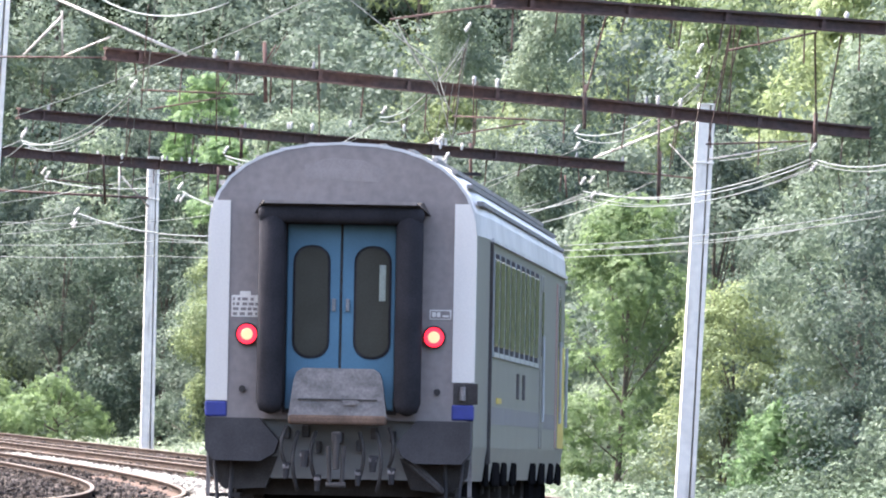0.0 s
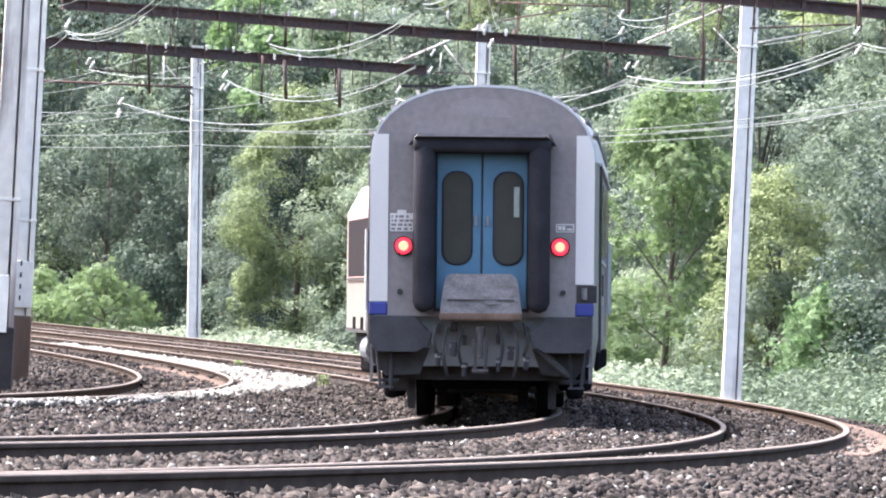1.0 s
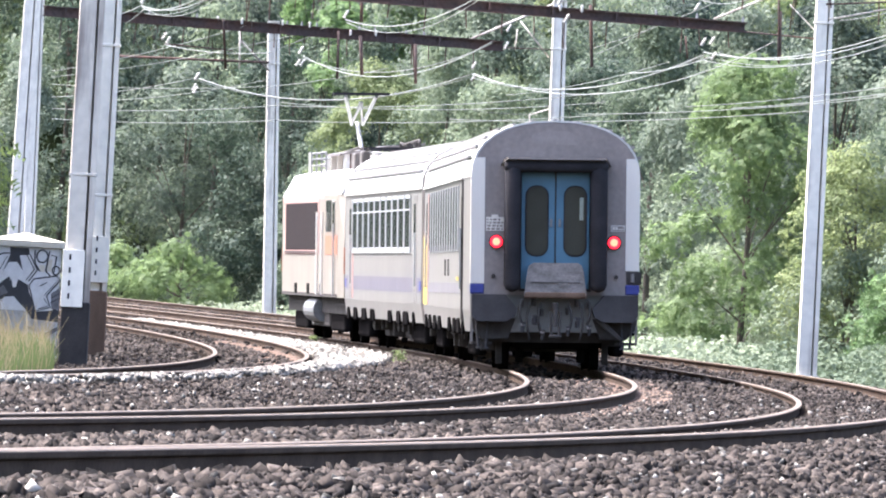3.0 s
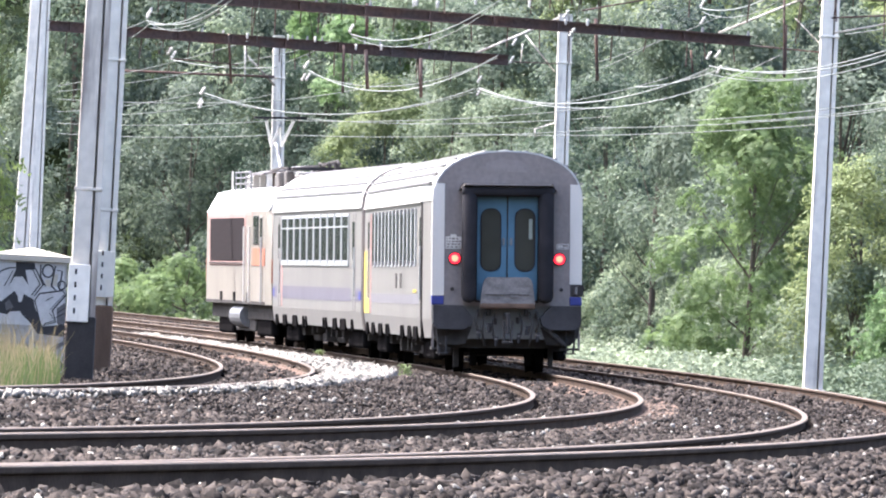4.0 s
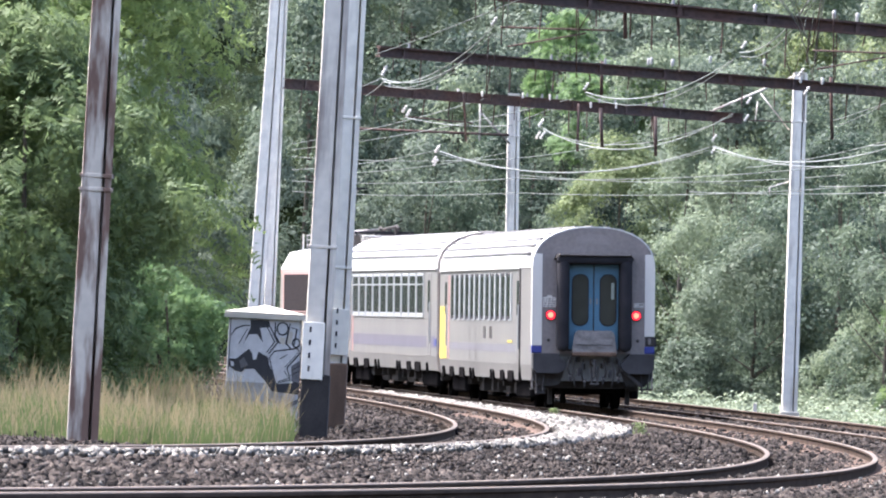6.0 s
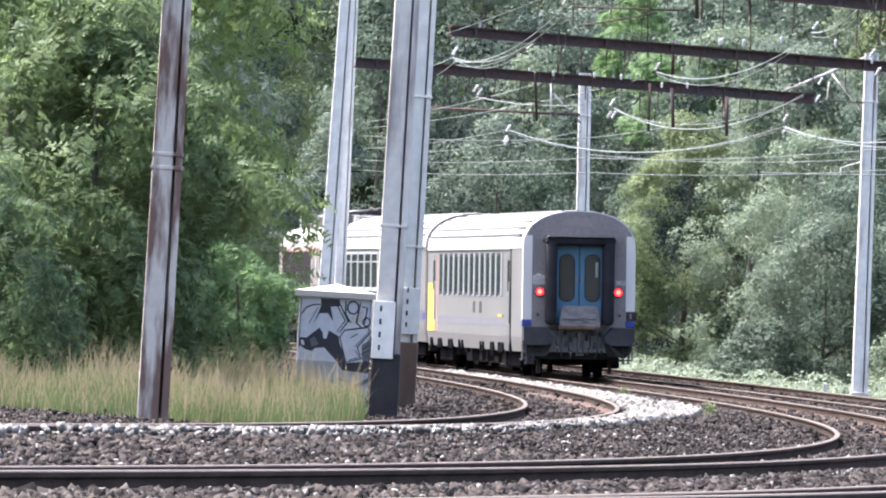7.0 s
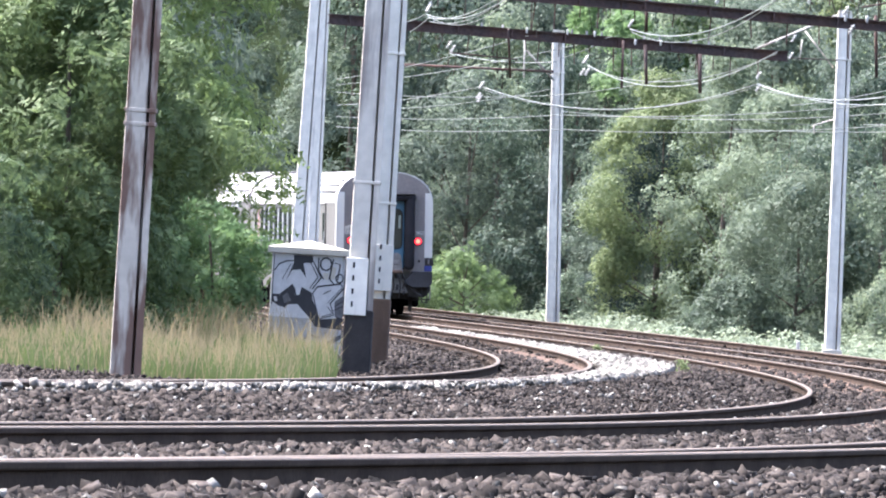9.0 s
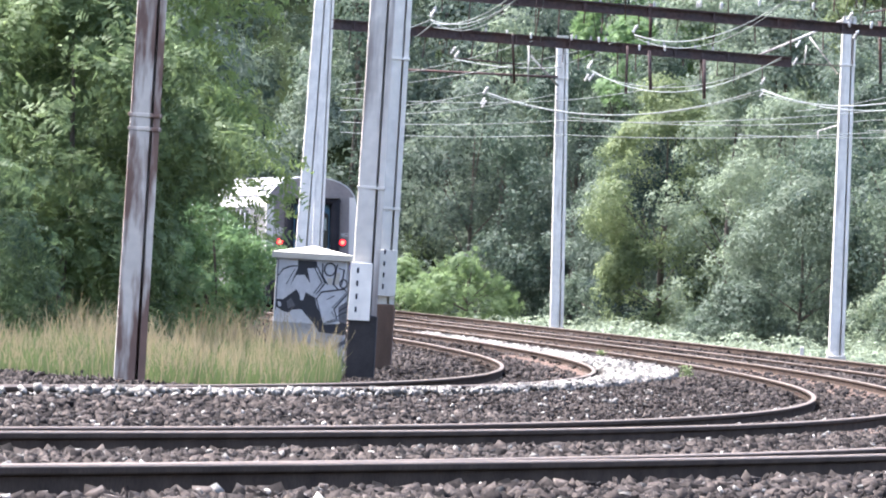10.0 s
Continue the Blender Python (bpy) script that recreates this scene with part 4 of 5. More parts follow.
    for y in (8.3, 10.0, 11.8):
        part("plate_leg", boxed(-0.75, -0.62, y, y + 0.1, 3.6, 4.02), M["insulator"], t, "white plate support")
    for z in (3.78, 3.92, 4.05):
        bent("roof_rail", [(-1.15, 8.0, z), (-1.15, 12.0, z), (-0.8, 12.2, z)], 0.016, M["steel"], t)
    for y in (8.0, 9.3, 10.7, 12.0):
        part("rail_post", tubed((-1.15, y, 3.5), (-1.15, y, 4.05), 0.02), M["steel"], t)
    part("antenna", tubed((-1.0, 14.6, 3.5), (-1.0, 14.6, 4.1), 0.025), M["insulator"], t, "thin pale antenna")
    for k in range(6):
        part("busbar_post", tubed((0.35 + 0.12 * (k % 3), 2.4 + k * 0.9, 3.6), (0.3 + 0.15 * (k % 2), 2.5 + k * 0.9, 4.22 + 0.05 * (k % 2)), 0.045), M["under"], t)
    bent("roof_busbar", [(0.35, 2.2, 4.2), (0.5, 4.0, 4.28), (0.35, 6.0, 4.2), (0.5, 8.4, 4.26)], 0.04, M["under"], t)
    for k, (x, y, dx, dy, dz) in enumerate(((-0.5, 5.2, 0.3, 0.8, 0.42), (0.3, 4.4, 0.25, 0.5, 0.5), (-0.2, 6.6, 0.5, 0.6, 0.36), (0.5, 7.3, 0.3, 0.7, 0.5), (-0.6, 3.2, 0.2, 0.5, 0.44), (0.1, 2.4, 0.4, 0.3, 0.38))):
        part("roof_gear", boxed(x - dx, x + dx, y - dy / 2, y + dy / 2, 3.6, 3.6 + dz, bevel=0.05), M["under"] if k % 2 else M["roofgear"], t)
    bent("roof_busbar", [(-0.7, 2.2, 4.06), (-0.7, 5.0, 4.12), (-0.6, 8.0, 4.1), (-0.5, 12.0, 4.05)], 0.03, M["under"], t)
    for y0 in (12.2, 1.6):
        base = bent("pantograph", [(-0.6, y0, 3.98), (0.6, y0, 3.98), (0.6, y0 + 2.6, 3.98), (-0.6, y0 + 2.6, 3.98), (-0.6, y0, 3.98)], 0.03, M["steel"], t, label="grey pantograph frame on the roof")
        if y0 > 5:
            part("lower_arm", tubed((0, y0 + 0.2, 3.98), (0, y0 + 1.9, 4.75), 0.05), M["steel"], base)
            for sx in (-1, 1):
                part("upper_arm", tubed((sx * 0.12, y0 + 1.9, 4.72), (sx * 0.34, y0 + 0.9, 5.34), 0.04), M["chrome"], base)
                bent("collector_horn", [(sx * 0.12, y0 + 1.9, 4.74), (sx * 0.03, y0 + 1.2, 5.05), (sx * 0.02, y0 + 0.9, 5.2)], 0.03, M["chrome"], base)
            part("collector_shoe", boxed(-0.62, 0.62, y0 + 0.75, y0 + 1.05, 5.36, 5.41), M["rubber"], base)
        else:
            part("collector_shoe", boxed(-0.8, 0.8, y0 + 0.9, y0 + 1.2, 4.05, 4.12), M["rubber"], base)
    return t


coach_rear = make_coach("light grey passenger coach with lit red tail lamps", 4.6, 1.42, 12, 1.30, True)
coach_front = make_coach("light grey passenger coach behind the locomotive", 3.3, 1.9, 10, 1.75, False)
loco = make_loco()


# ---- vegetation ----
def leaf_quads(rng, c, nrm, size, aspect=0.6):
    """Diamond leaves at places c, facing nrm, as vertices and faces."""
    n = len(c)
    nrm = nrm / (np.linalg.norm(nrm, axis=1)[:, None] + 1e-9)
    a = np.cross(nrm, rng.normal(size=(n, 3)))
    a /= np.linalg.norm(a, axis=1)[:, None] + 1e-9
    b = np.cross(nrm, a)
    L = np.asarray(size)[:, None] * 0.5
    v = np.stack([c - a * L, c - b * L * aspect + nrm * L * 0.25, c + a * L, c + b * L * aspect + nrm * L * 0.25], 1)
    return v.reshape(-1, 3), np.arange(4 * n).reshape(n, 4)


def leaf_tris(c, along_leaf, nrm, size, aspect):
    """Pointed leaves from a narrow base, one triangle each."""
    a = along_leaf - nrm * (along_leaf * nrm).sum(1)[:, None]
    a /= np.linalg.norm(a, axis=1)[:, None] + 1e-9
    b = np.cross(nrm, a)
    L = np.asarray(size)[:, None] * 0.5
    v = np.stack([c + a * L, c - a * L * 0.7 - b * L * aspect, c - a * L * 0.7 + b * L * aspect], 1)
    return v.reshape(-1, 3), np.arange(3 * len(c)).reshape(-1, 3)


def unit(a):
    return a / (np.linalg.norm(a, axis=1)[:, None] + 1e-9)


def crown(rng, h, r, base, leaves, size, lumps, top=0.75, aspect=0.6, frond=0.0):
    """Leaves gathered on many uneven clumps along a tree's outline; frond: length of the feathered sprays, if it has them."""
    u = rng.random(lumps)
    z = base + (h - base) * u
    lop = 1 + 0.22 * np.sin(u * 9 + rng.uniform(0, 6)) + 0.15 * np.sin(u * 23 + rng.uniform(0, 6))
    prof = np.interp(u, [0, 0.25, 0.5, top, 1], [0.6, 0.95, 1.0, 0.72, 0.12]) * r * lop
    ang = rng.uniform(0, 2 * np.pi, lumps)
    rad = prof * np.sqrt(rng.uniform(0.3, 1.0, lumps))
    cen = np.c_[np.cos(ang) * rad, np.sin(ang) * rad, z]
    lr = rng.uniform(0.12, 0.36, lumps) * r
    k = 8 if frond else 1
    n = leaves // k
    pick = rng.choice(lumps, n, p=lr ** 2 / (lr ** 2).sum())
    out = np.c_[np.cos(ang), np.sin(ang), 0.5 + 0 * ang][pick]
    d = unit(unit(rng.normal(size=(n, 3))) + out * 0.45)
    p = cen[pick] + d * lr[pick][:, None] * rng.uniform(0.6, 1.12, n)[:, None] * [1, 1, 0.8]
    nrm = unit(d * 0.8 + rng.normal(size=(n, 3)) * 0.34 + [0, 0, 0.3])
    if not frond:
        return leaf_tris(p, rng.normal(size=(n, 3)) + [0, 0, -0.5], nrm, rng.uniform(0.55, 1.35, n) * size, aspect), cen
    axis = unit(np.cross(nrm, rng.normal(size=(n, 3))) + out * 0.5 + [0, 0, -0.25])
    side = unit(np.cross(axis, nrm))
    j = np.tile(np.arange(k), n)
    rp = lambda a: np.repeat(a, k, axis=0)
    t = (j // 2 + 0.5) / (k // 2)
    sgn = np.where(j % 2, 1.0, -1.0)[:, None]
    L = rp(rng.uniform(0.6, 1.3, n) * frond)
    q = rp(p) + rp(axis) * (t * L)[:, None] - np.c_[0 * t, 0 * t, 0.35 * L * t ** 2]
    w = rp(side) * sgn + rp(axis) * 0.55
    m = unit(rp(nrm) + rng.normal(size=(n * k, 3)) * 0.15)
    sz = rng.uniform(0.75, 1.15, n * k) * size * (1 - 0.35 * t)
    return leaf_tris(q + unit(w) * sz[:, None] * 0.4, w, m, sz, aspect), cen


def tree(seed, h, r, base, leaves, size, lumps, material, label, category="tree", name="tree", top=0.75, aspect=0.6, limbs=9, frond=0.0):
    rng = np.random.default_rng(seed)
    t = empty(name, label=label, category=category, group="trees of the wood")
    (v, f), cen = crown(rng, h, r, base, leaves, size, lumps, top, aspect, frond)
    fast_mesh("crown", v, f, material, parent=t)
    bm = bmesh.new()
    tube(bm, (0, 0, -0.6), (0.1, 0, h * 0.45), 0.012 * h, 0.008 * h, n=9)
    tube(bm, (0.1, 0, h * 0.45), (0, 0.1, h * 0.85), 0.008 * h, 0.02, n=7)
    for c in cen[rng.choice(len(cen), min(limbs, len(cen)), replace=False)]:
        z = max(base * 0.5, c[2] * 0.6)
        tube(bm, (0.06, 0.03, z), c, 0.03, 0.01, n=5)
    part("trunk", bm, M["bark"], t)
    return t


def ground_z(x, y):
    s, o = line_offset(np.array([x]), np.array([y]))
    z = gz(x) - 0.27 - 0.08 * np.clip((o[0] - 5.6) / 0.9, 0, 1) + 0.42 * np.clip(o[0] - 15, 0, 60) * (1 if y > 120 else 0.2)
    return max(z, 0.35 * min(y - 395, 90) + gz(x) - 0.27) if y > 395 else z


def put(proto, x, y, s=1.0, turn=0.0, z=None, sz=None):
    m = Matrix.Translation((x, y, (ground_z(x, y) if z is None else z) - 0.05)) @ Matrix.Rotation(turn, 4, "Z")
    ob = copy_thing(proto, m)
    ob.scale = (s, s, sz or s)
    return ob


def make_wood():
    protos = [
        tree(11, 9.5, 3.0, 0.2, 17000, 0.165, 95, M["leaf_a"], "dense dark green broadleaved tree on the hillside"),
        tree(12, 8.5, 2.6, 0.1, 17000, 0.145, 105, M["leaf_b"], "mid green leafy tree at the wood's edge"),
        tree(13, 10.5, 2.4, 0.3, 17000, 0.145, 105, M["leaf_b"], "tall slender mid green tree of the wood", top=0.6),
        tree(14, 8.0, 2.7, 0.1, 17000, 0.145, 100, M["leaf_a"], "dark green leafy tree at the wood's edge"),
        tree(15, 9.0, 2.8, 0.2, 17000, 0.165, 85, M["leaf_a"], "dense dark green broadleaved tree on the hillside", top=0.65),
    ]
    back = [
        tree(17, 10.0, 3.2, 0.2, 9500, 0.235, 100, M["leaf_a"], "dark green tree high on the wooded hillside"),
        tree(18, 11.0, 3.0, 0.2, 9500, 0.225, 100, M["leaf_b"], "mid green tree high on the wooded hillside", top=0.65),
        tree(19, 10.0, 2.8, 0.2, 9500, 0.22, 100, M["leaf_c"], "yellow-green tree high on the sunlit hillside", top=0.6),
    ]
    rng = random.Random(8)
    spots = []
    for o, step in ((15.0, 9.5), (20.0, 10.5), (26.0, 9.0), (33.0, 10.0), (41.0, 11.0), (50.0, 12.0), (61.0, 13.0)):
        for s in np.arange(20 + o * 0.3, 240, step):
            x, y, _ = along(s + rng.uniform(-2.5, 2.5), o + rng.uniform(-1.3, 1.3) + (3.4 if s < 122 else 0))
            if -0.03 < x / y < 0.074 and y > 200 and ((ground_z(x, y) + 11) / y > 0.02):
                spots.append((x, y, o))
    for x in np.arange(-30, 16, 4.6):
        for y in (388, 401, 416, 432, 449):
            spots.append((x + rng.uniform(-1.2, 1.2), y + rng.uniform(-3, 3), 20))
    low = tree(16, 3.2, 2.2, 0.0, 9000, 0.135, 70, M["leaf_b"], "leafy green undergrowth shrub at the wood's foot", name="shrub", category="shrub")
    seen = False
    for s in np.arange(38, 235, 8.5):
        x, y, _ = along(s, (18.2 if s < 105 else 15.4) + rng.uniform(-0.8, 1.0))
        if x / y < 0.074:
            if seen:
                put(low, x, y, rng.uniform(0.55, 1.0), rng.uniform(0, 6.28))
            else:
                low.matrix_world = Matrix.Translation((x, y, ground_z(x, y) - 0.05))
            seen = True
    first = {}
    for x, y, o in spots:
        p = rng.choice(protos if o < 24 and y < 395 else (back + back[2:] * 2) if x / y > 0.026 else back if x / y > 0.016 else (back[0], back[0], back[1]))
        k = rng.uniform(0.85, 1.2) * (0.85 if o < 17 else 1.0)
        if p not in first:
            first[p] = True
            p.matrix_world = Matrix.Translation((x, y, ground_z(x, y) - 0.05))
        else:
            put(p, x, y, k, rng.uniform(0, 6.28), sz=k * rng.uniform(0.9, 1.15))


make_wood()


def make_left_trees():
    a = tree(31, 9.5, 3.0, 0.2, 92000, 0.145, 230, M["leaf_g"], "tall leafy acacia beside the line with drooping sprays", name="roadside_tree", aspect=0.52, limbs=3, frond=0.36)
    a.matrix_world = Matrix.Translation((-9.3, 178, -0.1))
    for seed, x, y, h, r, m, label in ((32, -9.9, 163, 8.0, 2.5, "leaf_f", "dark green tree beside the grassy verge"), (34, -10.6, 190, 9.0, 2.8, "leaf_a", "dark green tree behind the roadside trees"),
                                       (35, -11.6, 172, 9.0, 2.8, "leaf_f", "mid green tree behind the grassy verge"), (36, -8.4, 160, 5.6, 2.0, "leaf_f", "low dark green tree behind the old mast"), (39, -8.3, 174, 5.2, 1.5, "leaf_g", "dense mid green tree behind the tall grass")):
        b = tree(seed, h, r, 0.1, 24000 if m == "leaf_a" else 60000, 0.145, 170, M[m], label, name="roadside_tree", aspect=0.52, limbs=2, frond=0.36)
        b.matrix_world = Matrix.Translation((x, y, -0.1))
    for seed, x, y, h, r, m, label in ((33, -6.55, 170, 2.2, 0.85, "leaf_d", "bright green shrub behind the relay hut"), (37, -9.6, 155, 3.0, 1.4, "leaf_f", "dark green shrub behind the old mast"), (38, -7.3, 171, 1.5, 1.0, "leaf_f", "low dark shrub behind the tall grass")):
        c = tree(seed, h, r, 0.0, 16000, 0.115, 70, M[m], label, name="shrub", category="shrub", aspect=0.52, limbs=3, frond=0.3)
        c.matrix_world = Matrix.Translation((x, y, -0.1))


make_left_trees()


def edge_plants():
    """Trees and shrubs that stand out in front of the wood."""
    for seed, x, y, h, r, m, n, label, kind in (
            (41, 10.35, 283, 8.2, 2.2, "leaf_e", 34000, "light green feathery tree beside the outer track", "tree"),
            (42, 13.95, 268, 2.6, 1.4, "leaf_d", 13000, "bright green rounded shrub at the wood's edge", "shrub"),
            (43, 0.9, 352, 8.6, 2.4, "leaf_c", 38000, "yellow-green tree lit by the sun", "tree"),
            (44, 9.6, 310, 4.6, 2.2, "leaf_b", 20000, "mid green leaning bushy tree", "tree"),
            (45, 4.9, 318, 5.2, 2.3, "leaf_h", 24000, "grey-green bushy tree beside the far track", "tree"),
            (46, -5.6, 372, 2.6, 1.6, "leaf_e", 11000, "light green shrub beside the far track", "shrub"),
            (47, -8.0, 378, 2.2, 1.4, "leaf_e", 11000, "light green shrub beside the far track", "shrub"),
            (48, 3.2, 316, 2.2, 1.5, "leaf_h", 11000, "grey-green shrub beside the far track", "shrub"),
            (49, 12.9, 277, 5.5, 1.9, "leaf_c", 20000, "yellow-green bushy tree at the wood's edge", "tree"),
            (50, 15.6, 303, 7.5, 2.4, "leaf_h", 26000, "grey-green fine-leaved tree at the wood's edge", "tree")):
        a = tree(seed, h, r, 0.0, n, 0.165 if m in ("leaf_e", "leaf_d") else 0.135, 110, M[m], label, name="edge_" + kind, category=kind, top=0.7, frond=0.34 if m in ("leaf_e", "leaf_d") else 0.0, aspect=0.52)
        a.matrix_world = Matrix.Translation((x, y, ground_z(x, y) - 0.05))


edge_plants()


def lime_tops():
    """Bright young crowns that stand out high on the dark hillside."""
    for seed, x, y, h, r, base in ((81, -0.4, 383, 10.6, 1.5, 7.6), (82, -1.2, 398, 12.4, 1.5, 9.0), (83, 1.6, 384, 10.0, 1.2, 7.0)):
        a = tree(seed, h, r, base, 9000, 0.19, 45, M["leaf_d"], "slender tree with a bright lime-green crown", name="hillside_tree", top=0.7, frond=0.34, aspect=0.5)
        a.matrix_world = Matrix.Translation((x, y, ground_z(x, y) - 0.05))


lime_tops()


def bramble(seed, s0, s1, o0, o1, n, h, label):
    rng = np.random.default_rng(seed)
    k = 260
    cs, co = rng.uniform(s0, s1, k), rng.uniform(o0, o1, k)
    x, y, _ = along(cs, co)
    ch = rng.uniform(0.5, 1.0, k) * h * np.interp(co, [o0, o0 + 1.0, o1], [0.45, 0.8, 1.15])
    z0 = np.array([ground_z(a, b) for a, b in zip(x, y)])
    i = rng.integers(0, k, n)
    d = rng.normal(size=(n, 3))
    d /= np.linalg.norm(d, axis=1)[:, None]
    d[:, 2] = abs(d[:, 2])
    p = np.c_[x, y, z0][i] + d * np.c_[rng.uniform(0.6, 1.1, n), rng.uniform(0.6, 1.6, n), ch[i]]
    v, f = leaf_quads(rng, p, d + rng.normal(size=(n, 3)) * 0.6 + [0, 0, 0.4], rng.uniform(0.09, 0.19, n))
    fast_mesh("bramble_thicket", v, f, M["bramble"], label, "bramble")


bramble(51, 15, 100, 11.3, 17.4, 56000, 1.45, "pale green bramble thicket beside the outer track")
bramble(52, 92, 190, 7.6, 13.0, 30000, 1.0, "pale green bramble thicket along the far track")


def blades(seed, n, low, high, thick, material, label):
    """Grass: thin curved blades in tussocks."""
    rng = np.random.default_rng(seed)
    y = rng.uniform(130.5, 174, n)
    x = rng.uniform(-0.067, -0.0262, n) * y
    s, o = line_offset(x, y)
    patch = 0.5 + 0.5 * np.sin(x * 3.1 + 0.9 * y) * np.sin(y * 0.63 + x)
    keep = (o < -7.0 + 0.0067 * s) & (rng.random(n) < 0.12 + 0.88 * patch ** 1.7)
    x, y, patch = x[keep], y[keep], patch[keep]
    n = len(x)
    z = gz(x) - 0.33
    h = rng.uniform(low, high, n) * (0.28 + 0.95 * patch) * np.interp(y, [130, 135, 150, 174], [0.5, 0.8, 0.95, 1.1])
    a = rng.uniform(0, 2 * np.pi, n)
    lean = rng.uniform(0.05, 0.55, n) * h
    w = rng.uniform(0.6, 1.3, n) * thick
    b = np.c_[x, y, z]
    side = np.c_[w, 0 * w, 0 * w]
    d = np.c_[np.cos(a), np.sin(a), 0 * a] * lean[:, None]
    up = np.c_[0 * h, 0 * h, h]
    v = np.stack([b - side, b + side, b + d * 0.35 + up * 0.6 + side * 0.8, b + d * 0.35 + up * 0.6 - side * 0.8, b + d + up + side * 0.25, b + d + up - side * 0.25], 1).reshape(-1, 3)
    i = 6 * np.arange(n)[:, None]
    f = np.concatenate([i + [0, 1, 2, 3], i + [3, 2, 4, 5]], 1).reshape(-1, 4)
    fast_mesh("tall_grass", v, f, M[material], label, "grass")


blades(61, 40000, 0.12, 0.48, 0.010, "grass_green", "short green grass at the foot of the verge")
blades(62, 12500, 0.36, 0.84, 0.0055, "grass", "tall dry straw-coloured grass on the verge")


# ---- relay hut with sprayed paint ----
def make_hut():
    x0, x1, y0, y1 = -5.38, -4.30, 165.0, 166.1
    t = empty("relay_hut", Matrix.Translation(((x0 + x1) / 2, y0, -0.15)), label="small concrete relay hut covered in black and white spray paint", category="relay hut")
    w = (x1 - x0) / 2
    part("wall_block", boxed(-w, w, 0, 1.1, -0.2, 1.64, bevel=0.02), M["concrete"], t)
    c = bmesh.new()
    lo = [c.verts.new((sx * (w + 0.07), yy, 1.63)) for sx, yy in ((-1, -0.07), (1, -0.07), (1, 1.17), (-1, 1.17))]
    md = [c.verts.new((v.co.x, v.co.y, 1.72)) for v in lo]
    top = c.verts.new((0, 0.55, 1.84))
    c.faces.new(lo[::-1])
    for i in range(4):
        j = (i + 1) % 4
        c.faces.new((lo[i], lo[j], md[j], md[i]))
        c.faces.new((md[i], md[j], top))
    part("cap", c, M["cap"], t, "pale weathered concrete cap")
    place = lambda a, b: ((a - 240) / 350.4, 1.72 - (b - 111) / 350.4)
    part("paint_ground", boxed(-w + 0.01, w - 0.01, -0.003, 0.01, 0.66, 1.62), M["white_paint"], t, "dull white painted ground")
    for q, m, d in (([(165, 150), (265, 150), (272, 185), (218, 192), (238, 270), (205, 226), (162, 230), (130, 288), (168, 190)], "black_paint", 6),
                    ([(60, 362), (100, 362), (166, 305), (184, 330), (190, 362), (206, 360), (216, 318), (270, 345), (278, 385), (300, 430), (315, 485), (442, 470), (442, 535), (300, 525), (258, 470), (226, 440), (198, 410), (150, 415), (130, 432), (98, 425), (62, 402)], "black_paint", 5),
                    ([(395, 385), (442, 350), (442, 470), (400, 468)], "grey_spray", 4),
                    ([(324, 236), (356, 236), (352, 275), (328, 268)], "cap", 4), ([(366, 205), (394, 205), (388, 268), (362, 270)], "cap", 4),
                    ([(340, 622), (442, 562), (442, 580), (368, 628), (440, 672), (442, 720), (400, 680)], "grey_spray", 4),
                    ([(272, 560), (330, 580), (312, 590), (280, 575)], "grey_spray", 4),
                    ([(70, 375), (86, 378), (92, 400), (76, 402)], "white_paint", 8),
                    ([(118, 372), (140, 352), (166, 392), (128, 410)], "grey_spray", 8)):
        part("paint_patch", prism([place(a, b) for a, b in q], -0.001 * d, 0.003), M[m], t)
    ring = lambda a, b, r: [(a + r * math.cos(k * 0.7), b + r * 1.15 * math.sin(k * 0.7)) for k in range(10)]
    for q, wd in (([(66, 238), (90, 202), (130, 184), (166, 182)], 8), ([(110, 282), (152, 200)], 6), ([(256, 186), (300, 262), (258, 322)], 7), ([(272, 182), (316, 264), (272, 326)], 9),
                  ([(298, 158), (300, 225), (330, 272)], 9), (ring(338, 190, 30), 9), ([(376, 160), (360, 268), (386, 292)], 10), ([(384, 182), (414, 188), (404, 272)], 9), (ring(414, 262, 20), 8),
                  ([(276, 348), (300, 312), (420, 290), (440, 312), (372, 398), (394, 458), (316, 482), (276, 348)], 8), ([(428, 312), (360, 395)], 5), ([(358, 412), (386, 450), (330, 470)], 6), ([(332, 350), (372, 326)], 6),
                  ([(396, 412), (440, 380)], 7), ([(390, 436), (440, 408)], 7), (ring(420, 490, 18), 7), ([(340, 618), (440, 560)], 6), ([(352, 628), (432, 664), (440, 705)], 7), ([(62, 150), (62, 420)], 6)):
        bm = bmesh.new()
        pts = [Vector((place(a, b)[0], 0, place(a, b)[1])) for a, b in q]
        edge = []
        for k, p in enumerate(pts):
            e = pts[min(k + 1, len(pts) - 1)] - pts[max(k - 1, 0)]
            nn = Vector((-e.z, 0, e.x)).normalized() * wd / 700.8 * (1.0 if 0 < k < len(pts) - 1 else 0.7)
            edge.append([bm.verts.new((p.x + sg * nn.x, y, p.z + sg * nn.z)) for sg, y in ((-1, -0.009), (1, -0.009), (1, 0.002), (-1, 0.002))])
        for a, b in zip(edge, edge[1:]):
            for i in range(4):
                bm.faces.new((a[i], b[i], b[(i + 1) % 4], a[(i + 1) % 4]))
        bm.faces.new(edge[0])
        bm.faces.new(edge[-1][::-1])
        bmesh.ops.recalc_face_normals(bm, faces=bm.faces)
        part("paint_stroke", bm, M["black_paint"], t)


make_hut()


